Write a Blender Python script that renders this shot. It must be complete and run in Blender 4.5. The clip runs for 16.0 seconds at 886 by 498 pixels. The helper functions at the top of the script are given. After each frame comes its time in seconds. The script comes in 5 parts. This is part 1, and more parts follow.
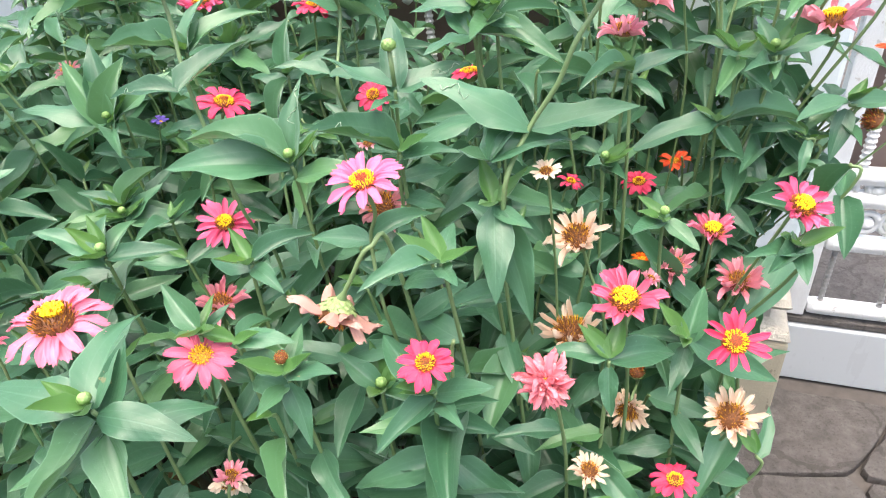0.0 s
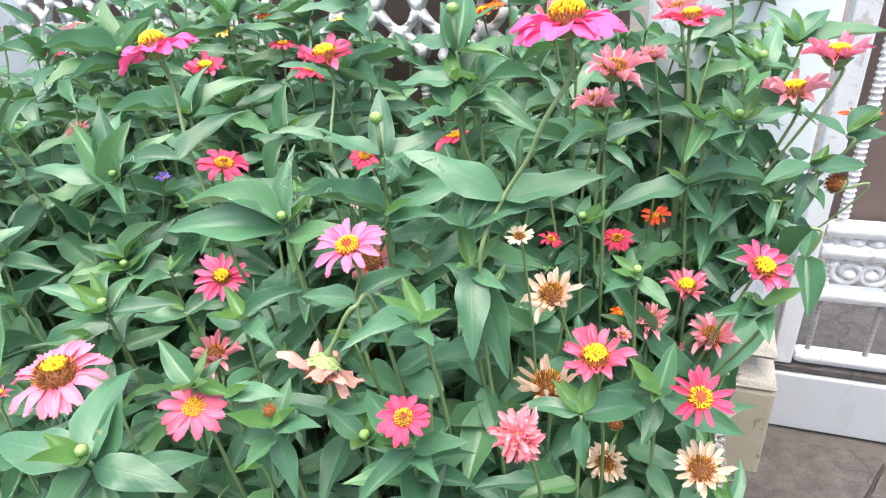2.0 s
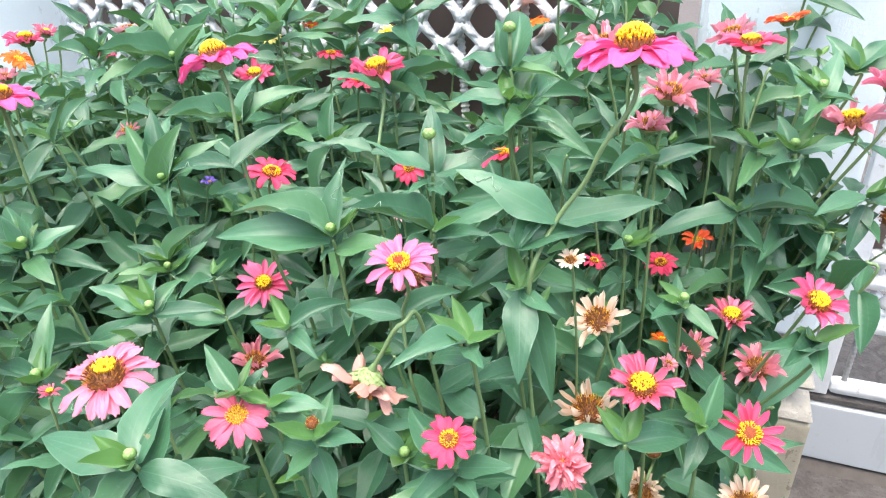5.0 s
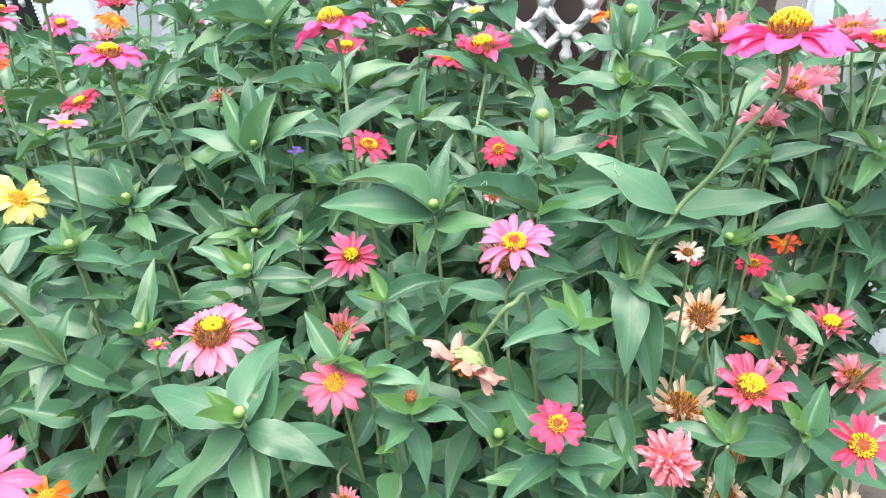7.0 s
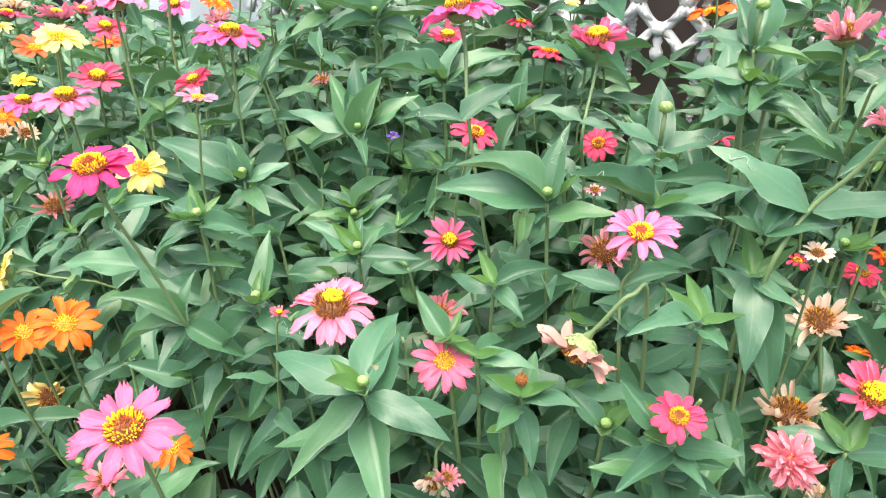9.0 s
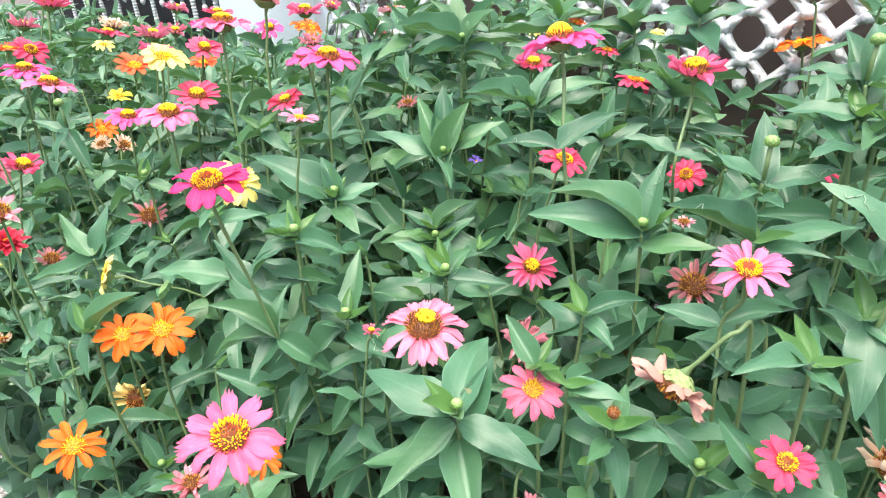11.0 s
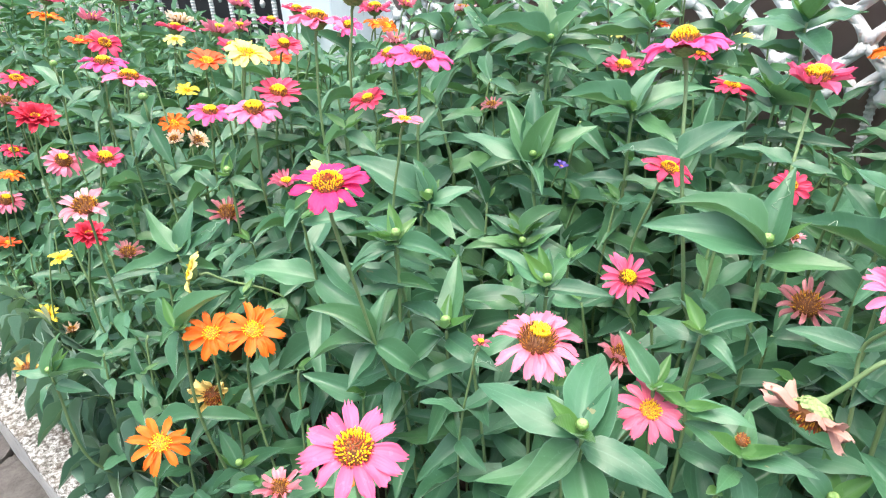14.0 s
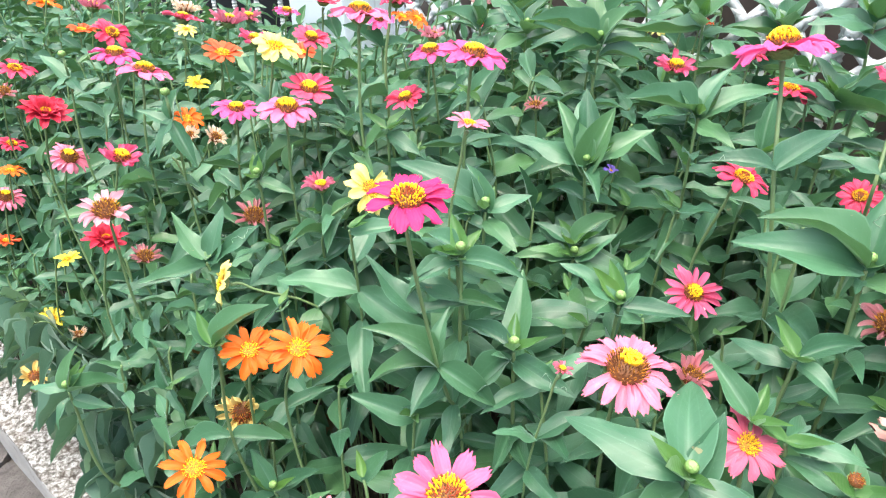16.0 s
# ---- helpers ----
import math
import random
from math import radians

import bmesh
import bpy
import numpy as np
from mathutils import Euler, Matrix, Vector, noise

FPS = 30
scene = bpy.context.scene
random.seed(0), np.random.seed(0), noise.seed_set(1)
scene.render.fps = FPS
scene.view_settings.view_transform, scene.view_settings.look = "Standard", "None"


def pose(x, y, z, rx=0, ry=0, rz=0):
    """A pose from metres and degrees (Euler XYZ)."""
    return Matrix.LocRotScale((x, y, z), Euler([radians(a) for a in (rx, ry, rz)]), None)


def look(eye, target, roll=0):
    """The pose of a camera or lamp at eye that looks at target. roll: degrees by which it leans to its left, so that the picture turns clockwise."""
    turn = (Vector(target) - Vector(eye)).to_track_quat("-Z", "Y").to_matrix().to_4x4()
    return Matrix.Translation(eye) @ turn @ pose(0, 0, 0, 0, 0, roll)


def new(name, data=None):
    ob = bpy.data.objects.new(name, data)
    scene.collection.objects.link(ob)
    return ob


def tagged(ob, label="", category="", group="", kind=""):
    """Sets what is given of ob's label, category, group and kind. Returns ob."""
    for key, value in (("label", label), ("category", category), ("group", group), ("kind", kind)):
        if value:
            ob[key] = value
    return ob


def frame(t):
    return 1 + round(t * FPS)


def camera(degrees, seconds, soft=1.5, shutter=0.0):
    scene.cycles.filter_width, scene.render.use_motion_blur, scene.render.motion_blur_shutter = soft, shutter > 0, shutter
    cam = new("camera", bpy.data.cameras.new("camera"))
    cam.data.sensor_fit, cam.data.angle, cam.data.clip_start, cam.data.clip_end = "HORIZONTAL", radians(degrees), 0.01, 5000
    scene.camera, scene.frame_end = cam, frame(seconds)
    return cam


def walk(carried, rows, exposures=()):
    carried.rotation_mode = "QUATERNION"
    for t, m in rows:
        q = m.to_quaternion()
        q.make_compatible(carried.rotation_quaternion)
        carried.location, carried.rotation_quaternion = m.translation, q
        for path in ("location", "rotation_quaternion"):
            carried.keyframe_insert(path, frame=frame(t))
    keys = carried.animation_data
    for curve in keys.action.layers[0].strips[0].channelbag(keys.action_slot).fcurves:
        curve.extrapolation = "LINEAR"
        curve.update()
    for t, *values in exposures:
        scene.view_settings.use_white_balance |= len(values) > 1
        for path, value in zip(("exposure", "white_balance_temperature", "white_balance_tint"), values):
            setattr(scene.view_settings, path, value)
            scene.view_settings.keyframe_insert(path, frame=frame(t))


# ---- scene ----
import functools

cam = camera(70.5, 16.0, soft=1.15)
PATH = [
    (0, (0.0264, 0.0045, 1.2718), (-0.2932, 0.7529, 0.6906), -7.36),
    (0.5, (0.0414, 0.0011, 1.2764), (-0.2929, 0.7531, 0.7084), -7.39),
    (1, (0.0471, -0.0083, 1.2884), (-0.2990, 0.7538, 0.7412), -7.26),
    (1.5, (0.0531, -0.0080, 1.2967), (-0.2833, 0.7659, 0.7602), -7.05),
    (2, (0.0530, -0.0073, 1.3049), (-0.2745, 0.7760, 0.7766), -6.78),
    (2.5, (0.0549, -0.0063, 1.3055), (-0.2635, 0.7826, 0.7798), -6.55),
    (3, (0.0542, -0.0046, 1.3114), (-0.2670, 0.7898, 0.7958), -6.52),
    (3.2, (0.0546, -0.0034, 1.3126), (-0.2709, 0.7870, 0.7937), -6.65),
    (5.5, (0.0148, -0.0139, 1.3145), (-0.3586, 0.7578, 0.7996), -4.91),
    (6, (-0.0003, -0.0221, 1.3116), (-0.3871, 0.7392, 0.7913), -4.50),
    (6.5, (-0.0180, -0.0302, 1.3094), (-0.4154, 0.7216, 0.7833), -3.79),
    (7, (-0.0326, -0.0340, 1.3088), (-0.4414, 0.7106, 0.7811), -3.36),
    (7.5, (-0.0499, -0.0438, 1.3047), (-0.4702, 0.6913, 0.7728), -3.08),
    (8, (-0.0647, -0.0555, 1.3019), (-0.4937, 0.6707, 0.7648), -2.91),
    (8.5, (-0.0747, -0.0692, 1.3025), (-0.5255, 0.6442, 0.7660), -2.79),
    (9, (-0.0821, -0.0766, 1.3060), (-0.5536, 0.6289, 0.7768), -2.69),
    (9.5, (-0.0929, -0.0825, 1.3102), (-0.5846, 0.6211, 0.7972), -2.79),
    (9.7, (-0.0981, -0.0872, 1.3110), (-0.5969, 0.6143, 0.8020), -2.80),
    (11.8, (-0.1307, -0.1125, 1.3118), (-0.6930, 0.5512, 0.8185), -2.64),
    (12, (-0.1375, -0.1178, 1.3124), (-0.7014, 0.5443, 0.8186), -2.68),
    (12.5, (-0.1488, -0.1258, 1.3153), (-0.7206, 0.5357, 0.8301), -2.71),
    (13, (-0.1579, -0.1299, 1.3149), (-0.7353, 0.5272, 0.8303), -2.59),
    (13.5, (-0.1691, -0.1319, 1.3111), (-0.7560, 0.5110, 0.8190), -2.72),
    (14, (-0.1900, -0.1322, 1.3115), (-0.7698, 0.5140, 0.8153), -2.36),
    (14.5, (-0.2126, -0.1363, 1.3084), (-0.7874, 0.5115, 0.8084), -1.81),
    (15, (-0.2391, -0.1385, 1.3076), (-0.8107, 0.5080, 0.8024), -1.53),
    (15.5, (-0.2647, -0.1404, 1.3059), (-0.8324, 0.5045, 0.7942), -1.43),
    (16, (-0.2833, -0.1416, 1.3080), (-0.8439, 0.5130, 0.8008), -1.29),
]
walk(cam, [(t, look(eye, target, roll)) for t, eye, target, roll in PATH], exposures=[
    (0.0, 1.72, 6550, 14), (3.0, 1.72, 6350, 14), (5.5, 1.72, 6250, 13), (7.5, 1.72, 6500, 13), (9.5, 1.72, 6750, 13), (12.0, 1.70, 6420, 10), (16.0, 1.70, 6380, 10)])

# ---------------------------------------------------------------- sky and sun
sky = bpy.data.worlds.new("sky")
scene.world = sky
sky.use_nodes = True
nt = sky.node_tree
sky_tex = nt.nodes.new("ShaderNodeTexSky")
sky_tex.sky_type = "NISHITA"
sky_tex.sun_disc = False
sky_tex.sun_elevation, sky_tex.sun_rotation = radians(82), radians(165)
sky_tex.air_density, sky_tex.dust_density = 1.0, 6.0
nt.links.new(sky_tex.outputs[0], nt.nodes["Background"].inputs[0])
nt.nodes["Background"].inputs[1].default_value = 0.15
sun = new("sun", bpy.data.lights.new("sun", "SUN"))
sun.data.energy, sun.data.angle, sun.data.color = 1.5, radians(80), (1.0, 0.97, 0.91)
sun.matrix_world = look((0.15, -0.3, 4.0), (0, 0, 0))


# ---------------------------------------------------------------- materials
class Nodes:
    """A node material under construction."""

    def __init__(self, name, rough=0.5, metal=0.0, spec=0.5):
        self.mat = bpy.data.materials.new(name)
        self.mat.use_nodes = True
        self.tree = self.mat.node_tree
        self.bsdf = self.tree.nodes["Principled BSDF"]
        self.bsdf.inputs["Roughness"].default_value = rough
        self.bsdf.inputs["Metallic"].default_value = metal
        self.bsdf.inputs["Specular IOR Level"].default_value = spec

    def node(self, kind, **settings):
        n = self.tree.nodes.new(kind)
        for key, value in settings.items():
            n.inputs[key.replace("_", " ")].default_value = value
        return n

    def link(self, a, b):
        self.tree.links.new(a, b)

    def coords(self, which="Object"):
        return self.tree.nodes.new("ShaderNodeTexCoord").outputs[which]

    def place(self):
        return self.tree.nodes.new("ShaderNodeNewGeometry").outputs["Position"]

    def noise(self, scale, detail=4.0, rough=0.6, where=None):
        n = self.node("ShaderNodeTexNoise", Scale=scale, Detail=detail, Roughness=rough)
        self.link(where or self.place(), n.inputs["Vector"])
        return n.outputs["Fac"]

    def math(self, op, a, b=0.0, c=0.0):
        n = self.tree.nodes.new("ShaderNodeMath")
        n.operation = op
        for i, v in enumerate((a, b, c)):
            if isinstance(v, (int, float)):
                n.inputs[i].default_value = v
            else:
                self.link(v, n.inputs[i])
        return n.outputs[0]

    def ramp(self, fac, stops):
        n = self.tree.nodes.new("ShaderNodeValToRGB")
        el = n.color_ramp.elements
        while len(el) < len(stops):
            el.new(0.5)
        for e, (at, col) in zip(el, stops):
            e.position, e.color = at, (*col, 1)
        self.link(fac, n.inputs[0])
        return n.outputs[0]

    def mix(self, fac, a, b, mode="MIX"):
        n = self.tree.nodes.new("ShaderNodeMix")
        n.data_type, n.blend_type = "RGBA", mode
        for i, v in ((0, fac), (6, a), (7, b)):
            if isinstance(v, tuple):
                n.inputs[i].default_value = (*v, 1)
            elif isinstance(v, (int, float)):
                n.inputs[i].default_value = v
            else:
                self.link(v, n.inputs[i])
        return n.outputs[2]

    def random(self):
        return self.tree.nodes.new("ShaderNodeObjectInfo").outputs["Random"]

    def island(self):
        return self.tree.nodes.new("ShaderNodeNewGeometry").outputs["Random Per Island"]

    def colour(self, value):
        if isinstance(value, tuple):
            self.bsdf.inputs["Base Color"].default_value = (*value, 1)
        else:
            self.link(value, self.bsdf.inputs["Base Color"])
        return self

    def bump(self, height, strength=0.3, distance=0.002):
        n = self.node("ShaderNodeBump", Strength=strength, Distance=distance)
        self.link(height, n.inputs["Height"])
        self.link(n.outputs[0], self.bsdf.inputs["Normal"])
        return self

    def thin(self, colour, share):
        """Lets part of the light through, as leaves and petals do."""
        t = self.tree.nodes.new("ShaderNodeBsdfTranslucent")
        if isinstance(colour, tuple):
            t.inputs[0].default_value = (*colour, 1)
        else:
            self.link(colour, t.inputs[0])
        m = self.node("ShaderNodeMixShader", Fac=share)
        self.link(self.bsdf.outputs[0], m.inputs[1])
        self.link(t.outputs[0], m.inputs[2])
        self.link(m.outputs[0], self.tree.nodes["Material Output"].inputs[0])
        return self


def leaf_material(name, dark, light, vein, rough=0.38, share=0.20, sheen=0.40, joined=False, blemish=(0.30, 0.24, 0.12)):
    m = Nodes(name, rough, spec=0.50)
    m.bsdf.inputs["Sheen Weight"].default_value = sheen
    m.bsdf.inputs["Sheen Roughness"].default_value = 0.30
    m.bsdf.inputs["Sheen Tint"].default_value = (0.76, 1.0, 0.90, 1)
    xyz = m.tree.nodes.new("ShaderNodeSeparateXYZ")
    uv = m.tree.nodes.new("ShaderNodeUVMap")
    m.link(uv.outputs[0], xyz.inputs[0])
    # along: base to tip; side: 0 on the midrib, 1 on the margin
    side = m.math("ABSOLUTE", m.math("MULTIPLY_ADD", xyz.outputs[1], 2.0, -1.0))
    along = xyz.outputs[0]
    rib = m.math("MAXIMUM", m.math("SUBTRACT", 1.0, m.math("DIVIDE", side, 0.075)), 0.0)
    second = m.math("MAXIMUM", m.math("SUBTRACT", 1.0, m.math("DIVIDE", m.math("ABSOLUTE", m.math("SUBTRACT", side, 0.44)), 0.060)), 0.0)
    margin = m.math("MULTIPLY", m.math("GREATER_THAN", side, 0.955), 0.30)
    net = m.math("SINE", m.math("MULTIPLY", m.math("SUBTRACT", along, m.math("MULTIPLY", side, 0.22)), 58.0))
    mottled = m.noise(60.0, 6.0, 0.72)
    large = m.noise(7.0, 3.0, 0.5)
    own = m.island() if joined else m.random()
    other = m.math("FRACT", m.math("MULTIPLY", own, 7.31))
    tone = m.math("ADD", m.math("MULTIPLY", own, 0.85), m.math("MULTIPLY", large, 0.35))
    col = m.mix(m.math("MULTIPLY", tone, 0.85), dark, light)
    # some leaves yellower, some bluer
    warm = m.math("MULTIPLY", m.math("MAXIMUM", m.math("SUBTRACT", other, 0.72), 0.0), 2.4)
    col = m.mix(warm, col, tuple(a * b for a, b in zip(light, (1.22, 1.08, 0.62))))
    col = m.mix(m.math("MULTIPLY", m.math("SUBTRACT", mottled, 0.30), 0.50), col, light)
    speck = m.math("MULTIPLY", m.math("GREATER_THAN", m.noise(330.0, 3.0, 0.6), 0.68), 0.20)
    col = m.mix(speck, col, vein)
    col = m.mix(m.math("MULTIPLY", m.math("GREATER_THAN", net, 0.90), 0.03), col, vein)
    veins = m.math("ADD", m.math("MULTIPLY", rib, 0.20), m.math("MULTIPLY", second, 0.09))
    col = m.mix(m.math("MAXIMUM", veins, margin), col, vein)
    spots = m.math("MULTIPLY", m.math("GREATER_THAN", m.noise(48.0, 4.0, 0.6), 0.715), 0.65)
    col = m.mix(spots, col, blemish)
    m.colour(col)
    h = m.math("ADD", m.math("MULTIPLY", veins, -0.75), m.math("MULTIPLY", net, 0.05))
    m.bump(m.math("ADD", h, m.math("MULTIPLY", mottled, 0.45)), 0.45, 0.0014)
    m.thin(m.mix(0.5, col, (0.16, 0.34, 0.05)), share)
    return m.mat


LEAF = leaf_material("zinnia_leaf", (0.019, 0.080, 0.037), (0.080, 0.206, 0.106), (0.19, 0.35, 0.22))
LEAF_JOINED = leaf_material("zinnia_leaf_mass", (0.019, 0.080, 0.037), (0.080, 0.206, 0.106), (0.19, 0.35, 0.22), joined=True)
YOUNG = leaf_material("young_leaf", (0.045, 0.140, 0.032), (0.098, 0.228, 0.062), (0.17, 0.31, 0.12), share=0.28)
NARROW = leaf_material("narrow_dusty_leaf", (0.050, 0.125, 0.085), (0.130, 0.240, 0.170), (0.26, 0.36, 0.28))


def stem_material():
    m = Nodes("green_stem", 0.5)
    n = m.noise(90.0, 3.0)
    m.colour(m.mix(m.noise(9.0), m.mix(n, (0.095, 0.20, 0.065), (0.21, 0.35, 0.15)), (0.15, 0.20, 0.08)))
    m.bump(m.noise(900.0, 2.0), 0.4, 0.0006)
    return m.mat


def petal_material(name, base, tip, edge, wear=0.25, share=0.25):
    base, tip, edge = ((0.86 * some[0], 0.76 * some[1], 0.79 * some[2]) for some in (base, tip, edge))
    m = Nodes(name, 0.55, spec=0.3)
    uv = m.tree.nodes.new("ShaderNodeUVMap")
    xyz = m.tree.nodes.new("ShaderNodeSeparateXYZ")
    m.link(uv.outputs[0], xyz.inputs[0])
    along, across = xyz.outputs[0], xyz.outputs[1]
    col = m.mix(along, base, tip)
    streak = m.node("ShaderNodeTexNoise", Scale=1.0, Detail=3.0)
    mapping = m.node("ShaderNodeMapping")
    mapping.inputs["Scale"].default_value = (2.0, 16.0, 1.0)
    m.link(uv.outputs[0], mapping.inputs[0])
    m.link(mapping.outputs[0], streak.inputs["Vector"])
    middle = m.math("SUBTRACT", 1.0, m.math("ABSOLUTE", m.math("MULTIPLY_ADD", across, 2.0, -1.0)))
    col = m.mix(m.math("MULTIPLY", m.math("MULTIPLY", middle, m.math("SUBTRACT", 1.0, along)), 0.30), col, edge)
    col = m.mix(m.math("MULTIPLY", streak.outputs["Fac"], 0.34), col, edge)
    spots = m.math("MULTIPLY", m.math("GREATER_THAN", m.noise(160.0, 4.0), 0.62), wear)
    col = m.mix(spots, col, edge)
    col = m.mix(m.math("MULTIPLY", m.random(), 0.16), col, edge)
    m.colour(col)
    ridges = m.math("SINE", m.math("MULTIPLY", across, 30.0))
    m.bump(m.math("ADD", m.math("MULTIPLY", ridges, 0.4), streak.outputs["Fac"]), 0.35, 0.0008)
    m.thin(col, share)
    return m.mat


def plain_material(name, a, b, scale=60.0, rough=0.6, bump=0.3, metal=0.0, distance=0.001):
    m = Nodes(name, rough, metal)
    n = m.noise(scale, 5.0)
    m.colour(m.mix(n, a, b))
    m.bump(n, bump, distance)
    return m.mat


STEM = stem_material()
FLORET_YELLOW = plain_material("yellow_florets", (0.93, 0.52, 0.004), (1.0, 0.76, 0.015), 300.0)
FLORET_BROWN = plain_material("brown_florets", (0.085, 0.026, 0.008), (0.25, 0.095, 0.020), 300.0)
FLORET_GOLD = plain_material("golden_brown_florets", (0.40, 0.15, 0.010), (0.68, 0.34, 0.03), 300.0)
FLORET_RED = plain_material("red_florets", (0.30, 0.03, 0.012), (0.55, 0.09, 0.02), 300.0)
CALYX = plain_material("green_bracts", (0.16, 0.27, 0.08), (0.34, 0.42, 0.17), 220.0)
BUD = plain_material("pale_green_bud", (0.15, 0.29, 0.065), (0.30, 0.46, 0.16), 260.0)
DRY = plain_material("dry_bracts", (0.20, 0.11, 0.04), (0.42, 0.29, 0.14), 200.0)
TRAIL = plain_material("leaf_miner_trail", (0.20, 0.32, 0.20), (0.36, 0.46, 0.32), 200.0)
WITHERED = leaf_material("withered_leaf", (0.10, 0.05, 0.022), (0.30, 0.19, 0.09), (0.36, 0.24, 0.12), 0.8, 0.1)

PETALS = {
    "pink": petal_material("pink_petal", (0.74, 0.060, 0.184), (0.88, 0.130, 0.287), (0.92, 0.320, 0.458)),
    "lilac": petal_material("lilac_pink_petal", (0.80, 0.10, 0.28), (0.90, 0.21, 0.39), (0.94, 0.40, 0.53)),
    "hot": petal_material("hot_pink_petal", (0.68, 0.02, 0.09), (0.84, 0.045, 0.15), (0.88, 0.16, 0.24)),
    "magenta": petal_material("magenta_petal", (0.56, 0.006, 0.11), (0.76, 0.02, 0.18), (0.84, 0.10, 0.28)),
    "magenta_pink": petal_material("magenta_pink_petal", (0.74, 0.04, 0.22), (0.86, 0.09, 0.32), (0.90, 0.24, 0.44)),
    "coral": petal_material("coral_pink_petal", (0.82, 0.090, 0.203), (0.90, 0.160, 0.297), (0.93, 0.380, 0.460)),
    "blush": petal_material("blush_pink_petal", (0.84, 0.150, 0.255), (0.90, 0.270, 0.395), (0.94, 0.480, 0.560)),
    "salmon": petal_material("faded_salmon_petal", (0.80, 0.230, 0.300), (0.92, 0.420, 0.490), (0.94, 0.620, 0.640), 0.5),
    "rose": petal_material("faded_rose_petal", (0.76, 0.120, 0.235), (0.90, 0.270, 0.410), (0.92, 0.500, 0.570), 0.45),
    "dusty": petal_material("dusty_pink_petal", (0.56, 0.160, 0.207), (0.76, 0.380, 0.414), (0.80, 0.560, 0.523), 0.6),
    "cream": petal_material("faded_cream_petal", (1.0, 0.74, 0.50), (1.0, 1.0, 0.76), (1.0, 0.92, 0.68), 0.35),
    "dry": petal_material("dry_straw_petal", (0.84, 0.68, 0.15), (1.0, 0.94, 0.36), (0.74, 0.58, 0.20), 0.5),
    "brown_pink": petal_material("withered_petal", (0.58, 0.33, 0.26), (0.72, 0.48, 0.38), (0.52, 0.32, 0.23), 0.5),
    "orange": petal_material("orange_petal", (0.90, 0.12, 0.004), (0.96, 0.19, 0.01), (0.98, 0.30, 0.04)),
    "scarlet": petal_material("scarlet_orange_petal", (0.84, 0.06, 0.01), (0.90, 0.13, 0.03), (0.92, 0.26, 0.10)),
    "yellow": petal_material("yellow_petal", (0.94, 0.72, 0.01), (0.98, 0.92, 0.05), (1.0, 1.0, 0.22)),
    "yellow_pale": petal_material("pale_yellow_petal", (0.96, 0.88, 0.06), (1.0, 1.0, 0.24), (1.0, 1.0, 0.48)),
    "red": petal_material("crimson_petal", (0.50, 0.006, 0.03), (0.72, 0.02, 0.07), (0.82, 0.12, 0.16)),
    "red_rose": petal_material("rose_red_petal", (0.68, 0.025, 0.095), (0.84, 0.080, 0.189), (0.90, 0.240, 0.339)),
    "double": petal_material("fading_double_petal", (0.80, 0.10, 0.17), (0.93, 0.30, 0.36), (1.0, 0.66, 0.62), 0.5),
    "violet": petal_material("violet_blue_petal", (0.05, 0.03, 0.30), (0.10, 0.07, 0.45), (0.25, 0.2, 0.6)),
    "white_pink": petal_material("pale_pink_white_petal", (0.88, 0.40, 0.48), (0.95, 0.66, 0.68), (0.90, 0.54, 0.58), 0.4),
}


def weathered(name, clean, dirt, stain, rough=0.7, scale=4.0, bump=0.5, distance=0.003, grit=120.0, amount=0.5, stained=0.5):
    """Old paint, plaster or concrete: dirt in patches, darker runs downwards, grit."""
    m = Nodes(name, rough, spec=0.35)
    where = m.place()
    patches = m.noise(scale, 6.0, 0.7, where)
    fine = m.noise(grit, 5.0, 0.7, where)
    runs_map = m.node("ShaderNodeMapping")
    runs_map.inputs["Scale"].default_value = (26.0, 26.0, 1.6)
    m.link(where, runs_map.inputs[0])
    runs = m.noise(1.0, 4.0, 0.6, runs_map.outputs[0])
    col = m.mix(m.math("MULTIPLY", m.math("SMOOTH_MIN", patches, 0.8, 0.1), amount), clean, dirt)
    spotted = m.math("MULTIPLY", m.math("GREATER_THAN", m.math("MULTIPLY", runs, patches), 0.345), 0.75)
    col = m.mix(m.math("MULTIPLY", spotted, stained), col, stain)
    col = m.mix(m.math("MULTIPLY", fine, 0.3), col, dirt)
    m.colour(col)
    m.bump(m.math("ADD", fine, patches), bump, distance)
    return m.mat


WHITEWASH = weathered("worn_whitewash", (0.74, 0.84, 0.86), (0.58, 0.65, 0.66), (0.24, 0.25, 0.23), stained=0.35)


def roughcast_material():
    """Limewashed pebbly cast: white lumps, dark pits, brown soil washed over in patches."""
    m = Nodes("white_roughcast", 0.9, spec=0.2)
    lumps = m.noise(75.0, 5.0, 0.75)
    pits = m.noise(190.0, 3.0, 0.6)
    soil = m.noise(9.0, 5.0, 0.7)
    col = m.ramp(lumps, [(0.38, (0.06, 0.055, 0.045)), (0.48, (0.24, 0.235, 0.21)), (0.56, (0.52, 0.53, 0.50)), (0.72, (0.72, 0.74, 0.72))])
    col = m.mix(m.math("MULTIPLY", m.math("LESS_THAN", pits, 0.42), 0.55), col, (0.12, 0.10, 0.08))
    col = m.mix(m.math("MULTIPLY", m.math("MAXIMUM", m.math("SUBTRACT", soil, 0.53), 0.0), 3.5), col, (0.14, 0.105, 0.075))
    m.colour(col)
    m.bump(m.math("ADD", lumps, m.math("MULTIPLY", pits, 0.5)), 1.0, 0.008)
    return m.mat


